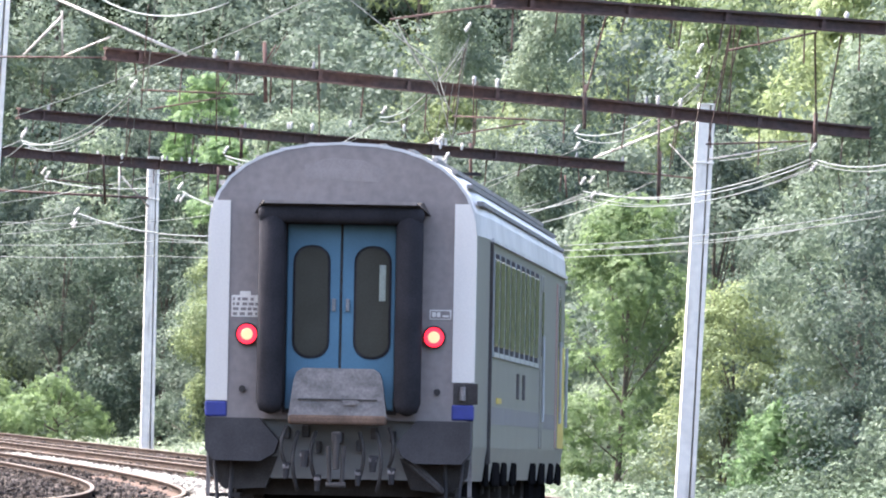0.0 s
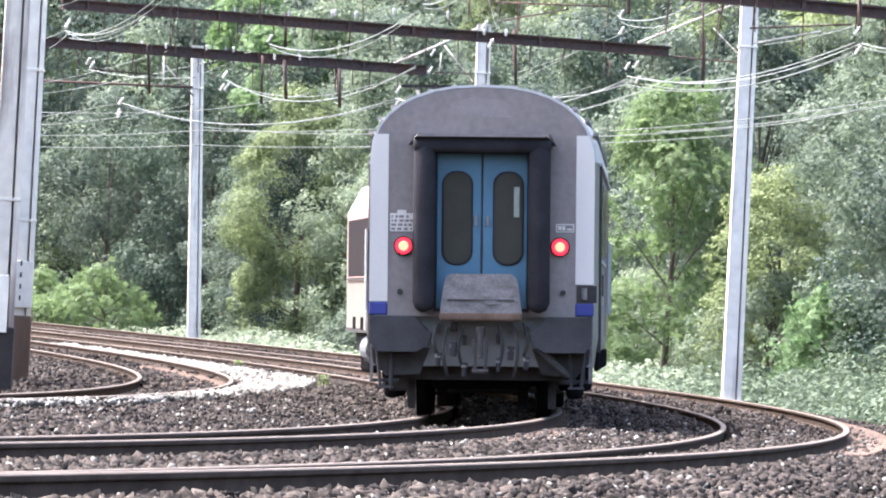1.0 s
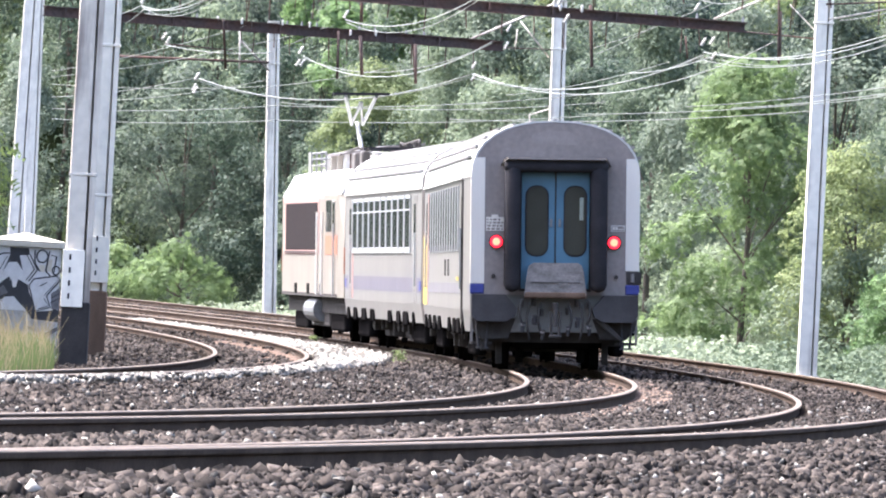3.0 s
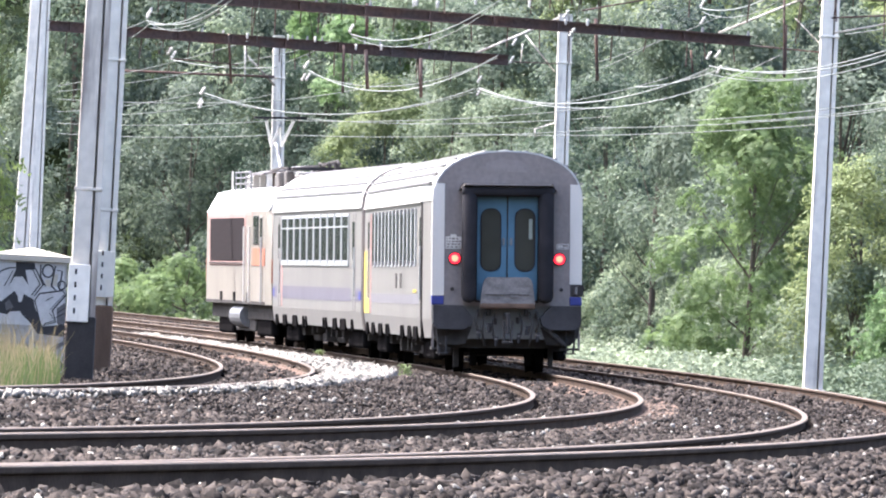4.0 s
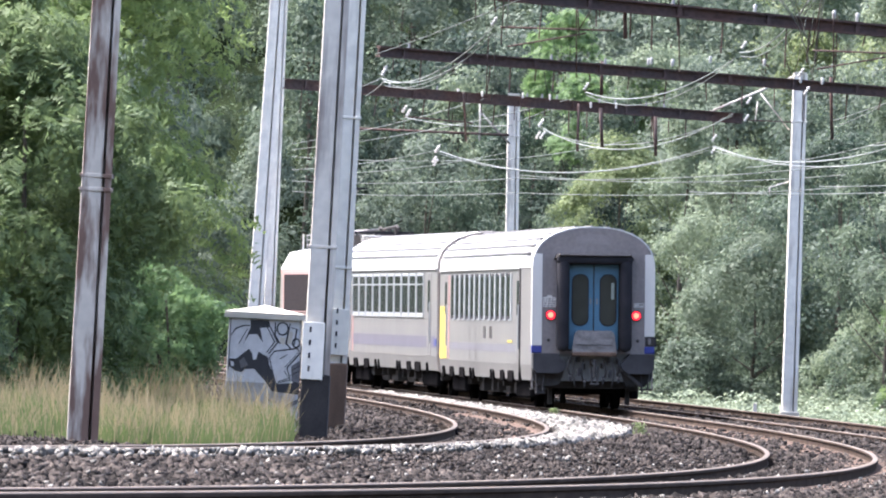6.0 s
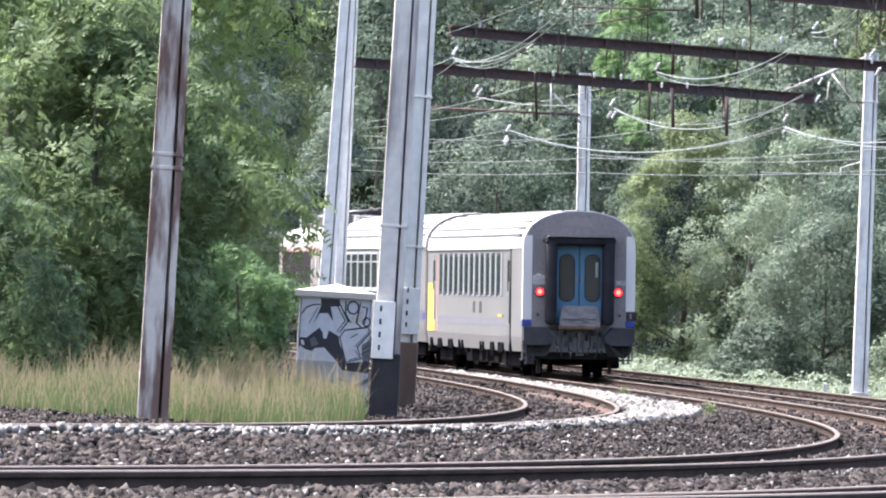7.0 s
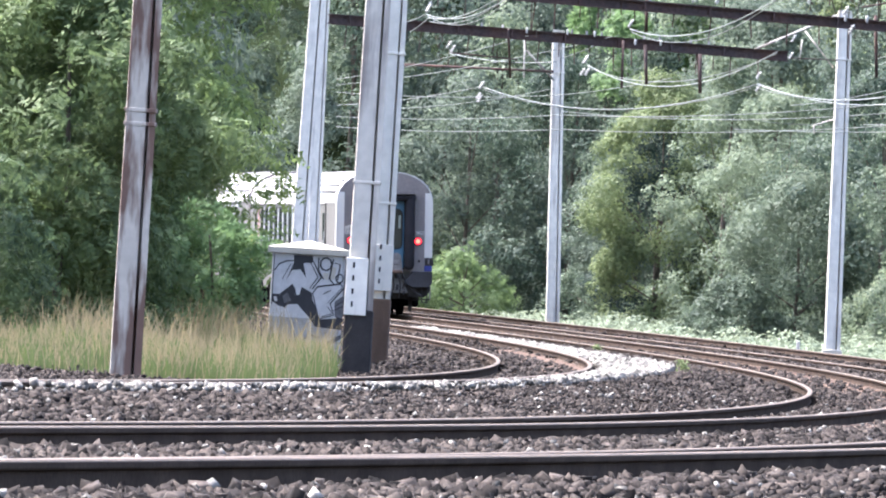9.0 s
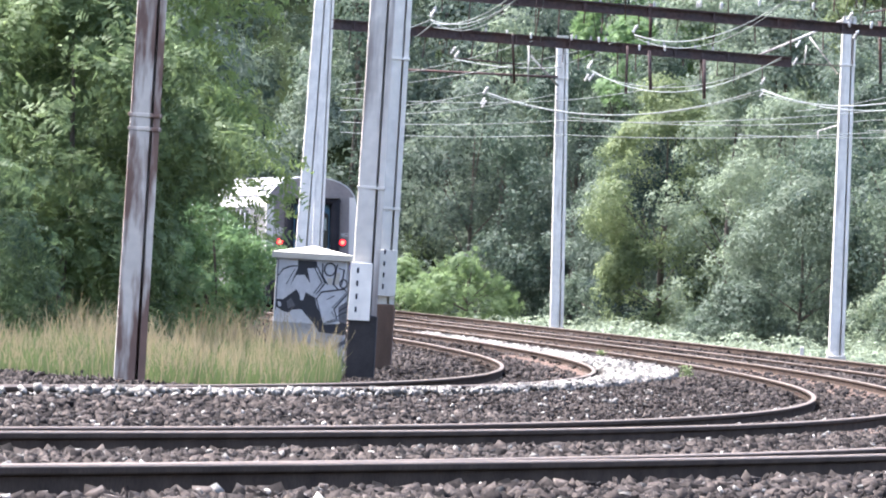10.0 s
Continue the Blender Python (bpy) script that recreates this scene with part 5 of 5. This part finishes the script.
def cover_plate(x, y, z0, z1, w):
    t = part("cover_plate", boxed(-w, w, -0.03, 0.03, 0, z1 - z0, bevel=0.01), M["pole"])
    t.matrix_world = Matrix.Translation((x, y, z0))
    tagged(t, "pale sheet cover plate clamped to the mast", "cover plate")
    for i in range(4):
        part("slot", boxed(-0.015 - 0.05, 0.015 - 0.05, -0.036, 0, 0.12 + i * 0.19, 0.2 + i * 0.19), M["rubber"], t)


cover_plate(-3.93, 158.78, 0.62, 1.46, 0.16)
cover_plate(-4.03, 179.78, 0.98, 1.75, 0.16)


# ---- small things by the tracks ----
def weed(x, y, h, seed):
    rng = np.random.default_rng(seed)
    n = 160
    p = np.c_[rng.normal(0, h * 0.3, n), rng.normal(0, h * 0.3, n), rng.uniform(0, h, n)]
    v, f = leaf_quads(rng, p, rng.normal(size=(n, 3)) + [0, -0.3, 0.6], rng.uniform(0.03, 0.07, n))
    s, o = line_offset(np.array([x]), np.array([y]))
    stem = np.array([(-0.01, 0, -0.05), (0.01, 0, -0.05), (0.012, 0, h), (-0.004, 0, h)])
    v, f = np.concatenate([v, stem]), np.concatenate([f, [[len(v), len(v) + 1, len(v) + 2, len(v) + 3]]])
    ob = fast_mesh("weed", v, f, M["leaf_c"], "small yellow-green weeds growing in the stones", "weed", kind="stuff")
    ob.matrix_world = Matrix.Translation((x, y, gz(x) + float(bed_height(o, s)[0])))


weed(1.05, 186, 0.22, 71)
weed(-0.55, 236, 0.16, 72)


def post(x, y, h):
    ob = part("marker_post", boxed(-0.045, 0.045, -0.045, 0.045, -0.3, h, bevel=0.012), M["white"])
    ob.matrix_world = Matrix.Translation((x, y, ground_z(x, y)))
    tagged(ob, "small white marker post among the brambles", "marker post")


post(4.35, 271, 0.75)

# ---- overhead wires ----
def wire(a, b, sag, kind):
    a, b = Vector(a), Vector(b)
    n = 12
    pts = [a.lerp(b, i / n) - Vector((0, 0, 4 * sag * (i / n) * (1 - i / n))) for i in range(n + 1)]
    r = (0.0115 if kind == "cable" else 0.009) * (0.5 + 0.5 * (a.y + b.y) / 500)
    ob = bent("overhead_wire", pts, r, M[kind], n=5)
    tagged(ob, "pale slack feeder cable over the tracks" if kind == "cable" else "grey overhead wire above the tracks", "overhead wire", "overhead wires")


def strut(a, b, r, m):
    r = r * 0.65 if m == "rust" else r * 0.6
    ob = bent("drop_bracket" if m == "rust" else "lattice_strut", [a, b], r, M[m], n=6)
    tagged(ob, "thin rusty bracket bar of the overhead line" if m == "rust" else "grey steel strut of the overhead line", "bracket", "bars of the overhead line")


def insulator(p):
    bm = bmesh.new()
    k = 0.28 + p[1] / 700
    prof = [(0.02, -0.2)] + [(r, z) for i in range(3) for r, z in ((0.03, -0.17 + i * 0.12), (0.075, -0.13 + i * 0.12), (0.03, -0.1 + i * 0.12))] + [(0.02, 0.2)]
    n = 10
    v = [(r * k * math.cos(6.2832 * j / n), r * k * math.sin(6.2832 * j / n), z * k * 0.8) for r, z in prof for j in range(n)]
    f = [(i * n + j, i * n + (j + 1) % n, i * n + n + (j + 1) % n, i * n + n + j) for i in range(len(prof) - 1) for j in range(n)]
    ob = mesh_ob("insulator", v, f, M["insulator"], smooth=True)
    ob.matrix_world = Matrix.Translation(p) @ Matrix.Rotation(0.5, 4, "Y")
    tagged(ob, "white ribbed insulator on the overhead line", "insulator", "insulators")


def knob(p):
    n = 8
    prof = [(0.015, -0.09), (0.03, -0.05), (0.022, -0.02), (0.034, 0.02), (0.01, 0.05)]
    v = [(r * math.cos(6.2832 * j / n), r * math.sin(6.2832 * j / n), z) for r, z in prof for j in range(n)]
    f = [(i * n + j, i * n + (j + 1) % n, i * n + n + (j + 1) % n, i * n + n + j) for i in range(len(prof) - 1) for j in range(n)]
    ob = mesh_ob("pin_insulator", v, f, M["insulator"], smooth=True)
    ob.matrix_world = Matrix.Translation(p)
    tagged(ob, "small white pin insulator on the girder", "insulator", "pin insulators")


wire((-9.47, 345.0, 5.96), (-2.02, 300.0, 5.63), 0.10, "wire")
wire((-2.02, 300.0, 5.63), (5.82, 250.0, 5.42), 0.12, "wire")
wire((-9.49, 345.0, 6.28), (-2.05, 300.0, 6.03), 0.10, "wire")
wire((-2.05, 300.0, 6.03), (5.79, 250.0, 5.93), 0.15, "wire")
wire((-9.52, 345.0, 6.64), (-4.27, 300.0, 6.69), 0.10, "wire")
wire((-4.27, 300.0, 6.66), (2.87, 262.0, 6.44), 0.62, "cable")
wire((2.87, 262.0, 6.44), (8.18, 213.0, 6.40), 0.75, "cable")
wire((-4.23, 300.0, 6.58), (2.85, 262.0, 6.36), 0.55, "wire")
wire((-4.59, 262.0, 6.72), (-1.97, 258.0, 6.59), 0.10, "cable")
wire((-1.25, 262.0, 6.64), (2.66, 213.0, 6.09), 0.60, "cable")
wire((-1.25, 262.0, 6.59), (2.66, 213.0, 6.05), 0.45, "wire")
wire((-4.11, 207.0, 6.26), (-2.42, 195.0, 6.37), 0.22, "cable")
wire((-4.91, 210.0, 6.04), (-4.11, 207.0, 6.26), 0.03, "cable")
wire((-4.08, 207.0, 6.23), (-2.42, 195.0, 6.31), 0.30, "wire")
wire((-0.23, 211.0, 6.31), (2.24, 180.0, 6.24), 0.35, "cable")
wire((-0.21, 211.0, 6.26), (2.19, 180.0, 6.17), 0.42, "wire")
wire((-9.57, 345.0, 7.46), (-2.69, 259.0, 7.19), 0.10, "wire")
wire((-9.56, 345.0, 7.28), (-0.68, 259.0, 7.29), 0.15, "wire")
wire((-2.07, 290.0, 7.37), (-0.55, 259.0, 7.33), 0.02, "wire")
wire((-9.54, 345.0, 7.05), (-2.48, 322.0, 6.95), 0.10, "wire")
wire((-2.48, 322.0, 6.95), (0.80, 262.0, 6.45), 0.05, "wire")
wire((-7.61, 340.0, 6.55), (-2.50, 322.0, 7.15), 0.10, "wire")
wire((-2.19, 320.0, 6.46), (6.03, 260.0, 5.89), 0.20, "wire")
wire((2.90, 262.0, 5.55), (4.50, 264.0, 5.57), 0.02, "wire")
wire((6.83, 214.0, 6.14), (7.89, 150.0, 5.27), 0.30, "cable")
wire((6.84, 214.0, 5.98), (7.87, 150.0, 5.11), 0.30, "wire")
wire((2.83, 262.0, 6.42), (6.84, 214.0, 6.09), 0.52, "cable")
wire((2.84, 262.0, 6.34), (6.84, 214.0, 6.05), 0.45, "wire")
wire((5.31, 255.0, 5.49), (8.66, 206.0, 5.08), 0.05, "wire")
wire((8.66, 206.0, 5.08), (8.97, 165.0, 4.72), 0.05, "wire")
wire((2.42, 270.0, 5.44), (8.83, 210.0, 5.02), 0.12, "wire")
wire((9.33, 211.0, 6.82), (8.90, 165.0, 6.02), 0.05, "wire")
wire((3.71, 265.0, 6.02), (6.15, 213.0, 5.89), 0.10, "wire")
wire((5.79, 262.0, 7.07), (6.18, 212.0, 6.81), 0.05, "wire")
wire((-3.71, 181.0, 6.01), (-1.56, 160.0, 6.20), 0.02, "wire")
wire((-1.56, 160.0, 6.20), (0.72, 128.0, 6.16), 0.02, "wire")
wire((-4.04, 206.0, 6.17), (-1.56, 160.0, 5.95), 0.28, "cable")
wire((-4.01, 206.0, 6.10), (-1.56, 160.0, 5.85), 0.30, "wire")
wire((-4.45, 210.0, 5.98), (-4.04, 206.0, 6.17), 0.02, "cable")
wire((1.14, 124.0, 6.06), (2.38, 135.0, 5.75), 0.02, "wire")
wire((2.38, 135.0, 5.75), (3.03, 158.0, 5.87), 0.02, "wire")
wire((1.76, 128.0, 5.99), (2.21, 135.0, 5.68), 0.02, "wire")
wire((2.65, 206.0, 7.10), (3.28, 160.0, 6.99), 0.32, "cable")
wire((2.67, 206.0, 7.03), (3.28, 160.0, 6.92), 0.38, "wire")
wire((6.48, 210.0, 7.15), (6.71, 160.0, 6.54), 0.30, "cable")
wire((6.51, 210.0, 7.08), (6.72, 160.0, 6.47), 0.38, "wire")
wire((7.13, 213.0, 6.09), (8.57, 161.0, 5.57), 0.30, "cable")
wire((7.14, 213.0, 5.98), (8.57, 161.0, 5.50), 0.32, "wire")
wire((8.57, 161.0, 5.57), (9.48, 150.0, 5.47), 0.15, "cable")
wire((8.57, 161.0, 5.52), (9.48, 150.0, 5.39), 0.15, "wire")
wire((6.48, 212.0, 5.01), (9.56, 160.0, 4.87), 0.08, "wire")
wire((7.40, 213.0, 5.05), (9.57, 160.0, 4.79), 0.08, "wire")
wire((5.55, 220.0, 5.77), (7.16, 213.0, 6.14), 0.10, "cable")
wire((5.64, 260.0, 7.16), (6.96, 212.0, 7.08), 0.05, "wire")
wire((-1.99, 150.0, 6.85), (-0.22, 135.0, 6.34), 0.20, "cable")
strut((-3.65, 160.0, 6.29), (-1.98, 159.0, 6.35), 0.020, "rust")
strut((-3.17, 160.0, 7.33), (-0.83, 159.0, 6.46), 0.035, "pole_mid")
strut((-3.23, 160.0, 6.33), (-2.68, 160.0, 6.96), 0.030, "pole_mid")
strut((-2.70, 160.0, 7.03), (-2.65, 160.0, 6.35), 0.025, "pole_mid")
strut((-2.64, 160.0, 6.36), (-1.96, 159.0, 6.65), 0.025, "pole_mid")
strut((7.52, 213.0, 6.56), (9.13, 213.0, 6.49), 0.025, "rust")
strut((6.96, 213.0, 6.77), (9.00, 213.0, 7.73), 0.035, "pole_mid")
strut((8.19, 213.0, 7.68), (8.28, 213.0, 5.97), 0.035, "rust")
strut((8.55, 213.0, 7.76), (8.46, 213.0, 6.64), 0.020, "rust")
strut((8.43, 213.0, 7.14), (9.07, 213.0, 6.55), 0.020, "pole_mid")
strut((2.54, 263.0, 7.18), (4.81, 264.0, 8.31), 0.050, "pole_mid")
strut((3.02, 263.0, 7.12), (4.95, 264.0, 7.17), 0.025, "rust")
strut((3.95, 264.0, 7.82), (4.69, 264.0, 6.97), 0.030, "pole_mid")
strut((3.89, 264.0, 7.61), (3.86, 264.0, 7.12), 0.025, "pole_mid")
strut((-3.40, 322.0, 8.26), (-2.52, 323.0, 7.42), 0.050, "pole_mid")
strut((-3.44, 322.0, 8.76), (-3.40, 322.0, 7.42), 0.050, "pole_mid")
strut((-7.29, 322.0, 7.59), (-2.53, 322.0, 7.65), 0.060, "rust")
strut((4.28, 263.0, 5.54), (4.77, 264.0, 5.73), 0.030, "pole_mid")
strut((4.28, 263.0, 5.54), (4.29, 263.0, 5.35), 0.030, "pole_mid")
strut((0.30, 160.0, 6.76), (0.37, 160.0, 5.87), 0.045, "rust")
strut((0.47, 160.0, 6.73), (0.33, 160.0, 6.47), 0.020, "rust")
strut((4.01, 130.0, 6.44), (5.09, 161.0, 5.84), 0.020, "rust")
strut((4.32, 130.0, 6.41), (5.10, 161.0, 6.38), 0.020, "rust")
strut((5.07, 161.0, 6.47), (5.10, 161.0, 5.81), 0.045, "rust")
strut((6.85, 131.0, 6.27), (8.59, 162.0, 5.88), 0.022, "rust")
strut((7.17, 131.0, 6.26), (8.71, 162.0, 6.18), 0.018, "rust")
strut((8.56, 162.0, 6.30), (8.58, 162.0, 5.79), 0.050, "rust")
strut((-1.48, 160.0, 5.94), (0.20, 160.0, 5.98), 0.022, "rust")
strut((-1.35, 160.0, 5.66), (-0.21, 160.0, 5.92), 0.020, "rust")
strut((3.12, 160.0, 5.85), (4.78, 160.0, 5.88), 0.022, "rust")
strut((3.20, 160.0, 5.58), (4.20, 160.0, 5.81), 0.020, "rust")
strut((6.95, 162.0, 5.73), (8.46, 162.0, 5.87), 0.022, "rust")
strut((7.01, 162.0, 5.51), (8.01, 162.0, 5.74), 0.022, "pole_mid")
strut((5.82, 131.0, 5.99), (6.88, 131.0, 6.28), 0.020, "rust")
strut((5.80, 131.0, 6.38), (7.69, 131.0, 6.39), 0.018, "rust")
strut((1.69, 128.0, 5.99), (3.07, 128.0, 6.27), 0.020, "rust")
strut((-1.35, 150.0, 6.81), (-1.45, 160.0, 5.69), 0.014, "rust")
strut((-1.26, 150.0, 6.89), (-1.39, 160.0, 5.82), 0.012, "wire")
strut((-0.38, 160.0, 6.51), (-0.31, 160.0, 5.85), 0.014, "rust")
strut((-0.04, 160.0, 6.49), (-0.34, 160.0, 5.93), 0.012, "rust")
strut((3.29, 160.0, 7.07), (3.18, 162.0, 5.54), 0.012, "wire")
strut((3.17, 160.0, 6.94), (2.88, 162.0, 6.27), 0.012, "wire")
strut((3.48, 161.0, 6.41), (3.52, 162.0, 5.51), 0.014, "rust")
strut((2.56, 150.0, 6.35), (3.18, 162.0, 5.54), 0.012, "wire")
strut((5.86, 131.0, 6.46), (6.99, 162.0, 5.78), 0.014, "rust")
strut((5.64, 131.0, 5.91), (6.74, 162.0, 5.84), 0.012, "rust")
strut((1.10, 160.0, 6.77), (1.52, 205.0, 6.66), 0.020, "rust")
strut((6.46, 214.0, 6.43), (6.52, 214.0, 5.99), 0.030, "rust")
strut((-3.17, 259.0, 7.31), (-3.07, 260.0, 6.19), 0.050, "rust")
strut((-0.43, 261.0, 7.26), (-0.40, 261.0, 6.11), 0.050, "rust")
strut((1.36, 262.0, 7.26), (1.45, 262.0, 6.38), 0.050, "rust")
strut((-4.54, 259.0, 6.68), (-2.93, 260.0, 6.63), 0.030, "rust")
strut((0.06, 210.0, 6.90), (0.08, 210.0, 6.25), 0.050, "rust")
strut((0.08, 209.0, 5.97), (0.15, 209.0, 5.22), 0.050, "rust")
strut((1.15, 210.0, 5.89), (1.19, 210.0, 5.13), 0.050, "rust")
strut((4.52, 212.0, 6.89), (4.61, 212.0, 5.68), 0.050, "rust")
strut((8.25, 213.0, 7.00), (8.28, 213.0, 6.06), 0.060, "rust")
strut((-0.39, 160.0, 6.51), (-0.32, 161.0, 5.29), 0.016, "rust")
strut((-0.05, 160.0, 6.53), (-0.03, 161.0, 6.19), 0.014, "rust")
strut((-1.58, 165.0, 6.60), (-1.60, 166.0, 4.99), 0.009, "wire")
strut((-2.11, 206.0, 7.15), (-2.11, 207.0, 6.00), 0.016, "rust")
strut((-1.87, 160.0, 6.49), (-1.85, 161.0, 6.03), 0.012, "rust")
strut((2.09, 155.0, 6.98), (3.04, 156.0, 5.78), 0.010, "wire")
strut((2.24, 155.0, 6.82), (2.77, 156.0, 6.16), 0.010, "wire")
strut((3.22, 160.0, 6.90), (3.19, 161.0, 5.80), 0.010, "wire")
strut((3.15, 160.0, 6.85), (3.06, 161.0, 5.67), 0.009, "wire")
strut((3.25, 160.0, 6.86), (3.13, 161.0, 5.93), 0.014, "rust")
strut((3.40, 160.0, 6.41), (3.48, 161.0, 5.43), 0.016, "rust")
strut((3.00, 160.0, 6.30), (2.91, 161.0, 5.53), 0.009, "wire")
strut((7.94, 206.0, 7.46), (8.02, 207.0, 6.37), 0.018, "rust")
strut((8.32, 206.0, 7.63), (8.27, 207.0, 6.60), 0.018, "rust")
strut((8.04, 206.0, 7.44), (8.51, 207.0, 7.07), 0.014, "rust")
strut((6.69, 150.0, 7.00), (6.61, 151.0, 5.86), 0.014, "rust")
strut((6.73, 150.0, 7.16), (6.77, 151.0, 5.59), 0.014, "rust")
strut((6.60, 150.0, 7.04), (6.52, 151.0, 6.36), 0.009, "wire")
strut((6.82, 150.0, 7.01), (6.78, 151.0, 6.50), 0.014, "rust")
strut((7.24, 165.0, 6.90), (7.32, 166.0, 5.21), 0.008, "wire")
strut((5.92, 140.0, 6.59), (6.02, 141.0, 6.38), 0.014, "rust")
strut((6.73, 160.0, 6.54), (6.46, 161.0, 6.22), 0.010, "wire")
strut((4.76, 160.0, 6.75), (5.03, 161.0, 7.01), 0.012, "cable")
strut((0.60, 160.0, 6.86), (0.38, 161.0, 6.50), 0.012, "rust")
strut((0.22, 160.0, 6.88), (0.34, 161.0, 6.42), 0.009, "wire")
strut((0.42, 160.0, 6.47), (0.44, 161.0, 5.92), 0.020, "rust")
insulator((-1.57, 160.0, 6.02))
insulator((-4.05, 206.0, 6.35))
insulator((2.72, 206.0, 7.24))
insulator((3.27, 160.0, 7.17))
insulator((6.52, 210.0, 7.24))
insulator((6.54, 210.0, 6.91))
insulator((6.70, 160.0, 7.08))
insulator((6.70, 160.0, 6.70))
insulator((8.50, 161.0, 5.75))
insulator((8.53, 161.0, 5.47))
insulator((3.01, 162.0, 5.57))
insulator((3.11, 162.0, 5.30))
insulator((-3.77, 262.0, 6.00))
insulator((-3.79, 262.0, 5.68))
insulator((-1.29, 259.0, 6.70))
insulator((-1.24, 259.0, 6.41))
insulator((-4.44, 258.0, 6.75))
insulator((6.96, 213.0, 6.35))
insulator((7.00, 213.0, 6.05))
insulator((-4.30, 300.0, 6.73))
insulator((-4.38, 300.0, 6.42))
insulator((-1.30, 262.0, 6.78))
insulator((-1.36, 262.0, 6.47))
insulator((2.87, 262.0, 6.64))
insulator((2.87, 262.0, 6.34))
insulator((-4.57, 260.0, 6.88))
insulator((-0.22, 211.0, 6.42))
insulator((-4.06, 207.0, 6.43))
insulator((3.66, 262.0, 7.58))
insulator((3.62, 262.0, 7.16))
insulator((6.82, 214.0, 6.34))
knob((-0.42, 159.5, 6.55))
knob((-0.09, 159.6, 6.54))
knob((2.26, 161.0, 6.47))
knob((3.44, 161.5, 6.46))
knob((3.79, 161.7, 6.45))
knob((6.20, 162.0, 6.36))
knob((6.54, 162.0, 6.34))
knob((1.00, 209.0, 6.95))
knob((1.40, 209.0, 6.93))
knob((2.13, 209.0, 7.04))
knob((3.18, 210.0, 7.07))
knob((3.92, 211.0, 6.80))
knob((4.34, 211.0, 6.80))
knob((6.88, 131.0, 6.51))
knob((7.22, 131.0, 6.50))
knob((-2.74, 260.0, 7.36))
knob((-1.77, 260.0, 7.38))
knob((-1.12, 260.0, 7.37))
knob((-0.14, 261.0, 7.26))
knob((0.47, 261.0, 7.28))
knob((0.95, 210.0, 6.96))
knob((1.42, 210.0, 6.97))
knob((-3.32, 260.0, 7.39))


# ---- the movement of the train ----
def ride(front, back):
    """Pose of a vehicle whose two pivots stand at these distances along the line, origin at its rear end."""
    xb, yb, _ = along(back, 0)
    xf, yf, _ = along(front, 0)
    h = math.atan2(-(xf - xb), yf - yb)
    return xb, yb, h


def motions():
    speed, start = 21.76, -58.06
    for ob, lead, b0, b1 in ((coach_rear, 0.0, 3.7, 21.4), (coach_front, 25.45, 3.7, 21.4), (loco, 50.95, 3.6, 13.7)):
        rows = []
        for i in range(21):
            t = i * 0.5
            s = start + speed * t + lead
            xb, yb, h = ride(s + b1, s + b0)
            tilt = math.atan(CANT / 1.507 - SLOPE)
            if ob == coach_rear:
                sway = np.interp(t, (0, 2, 4, 7, 8.5, 9, 10), (0.07, 0.065, 0.12, 0.03, -0.08, -0.03, 0.0))
                xb, h = xb - sway, h - sway / (b1 - b0)
            m = Matrix.Translation((xb, yb, gz(xb) + CANT / 2)) @ Matrix.Rotation(h, 4, "Z") @ Matrix.Rotation(-tilt, 4, "Y") @ Matrix.Translation((0, -b0, 0))
            rows.append((t, m))
        walk(ob, rows)


motions()
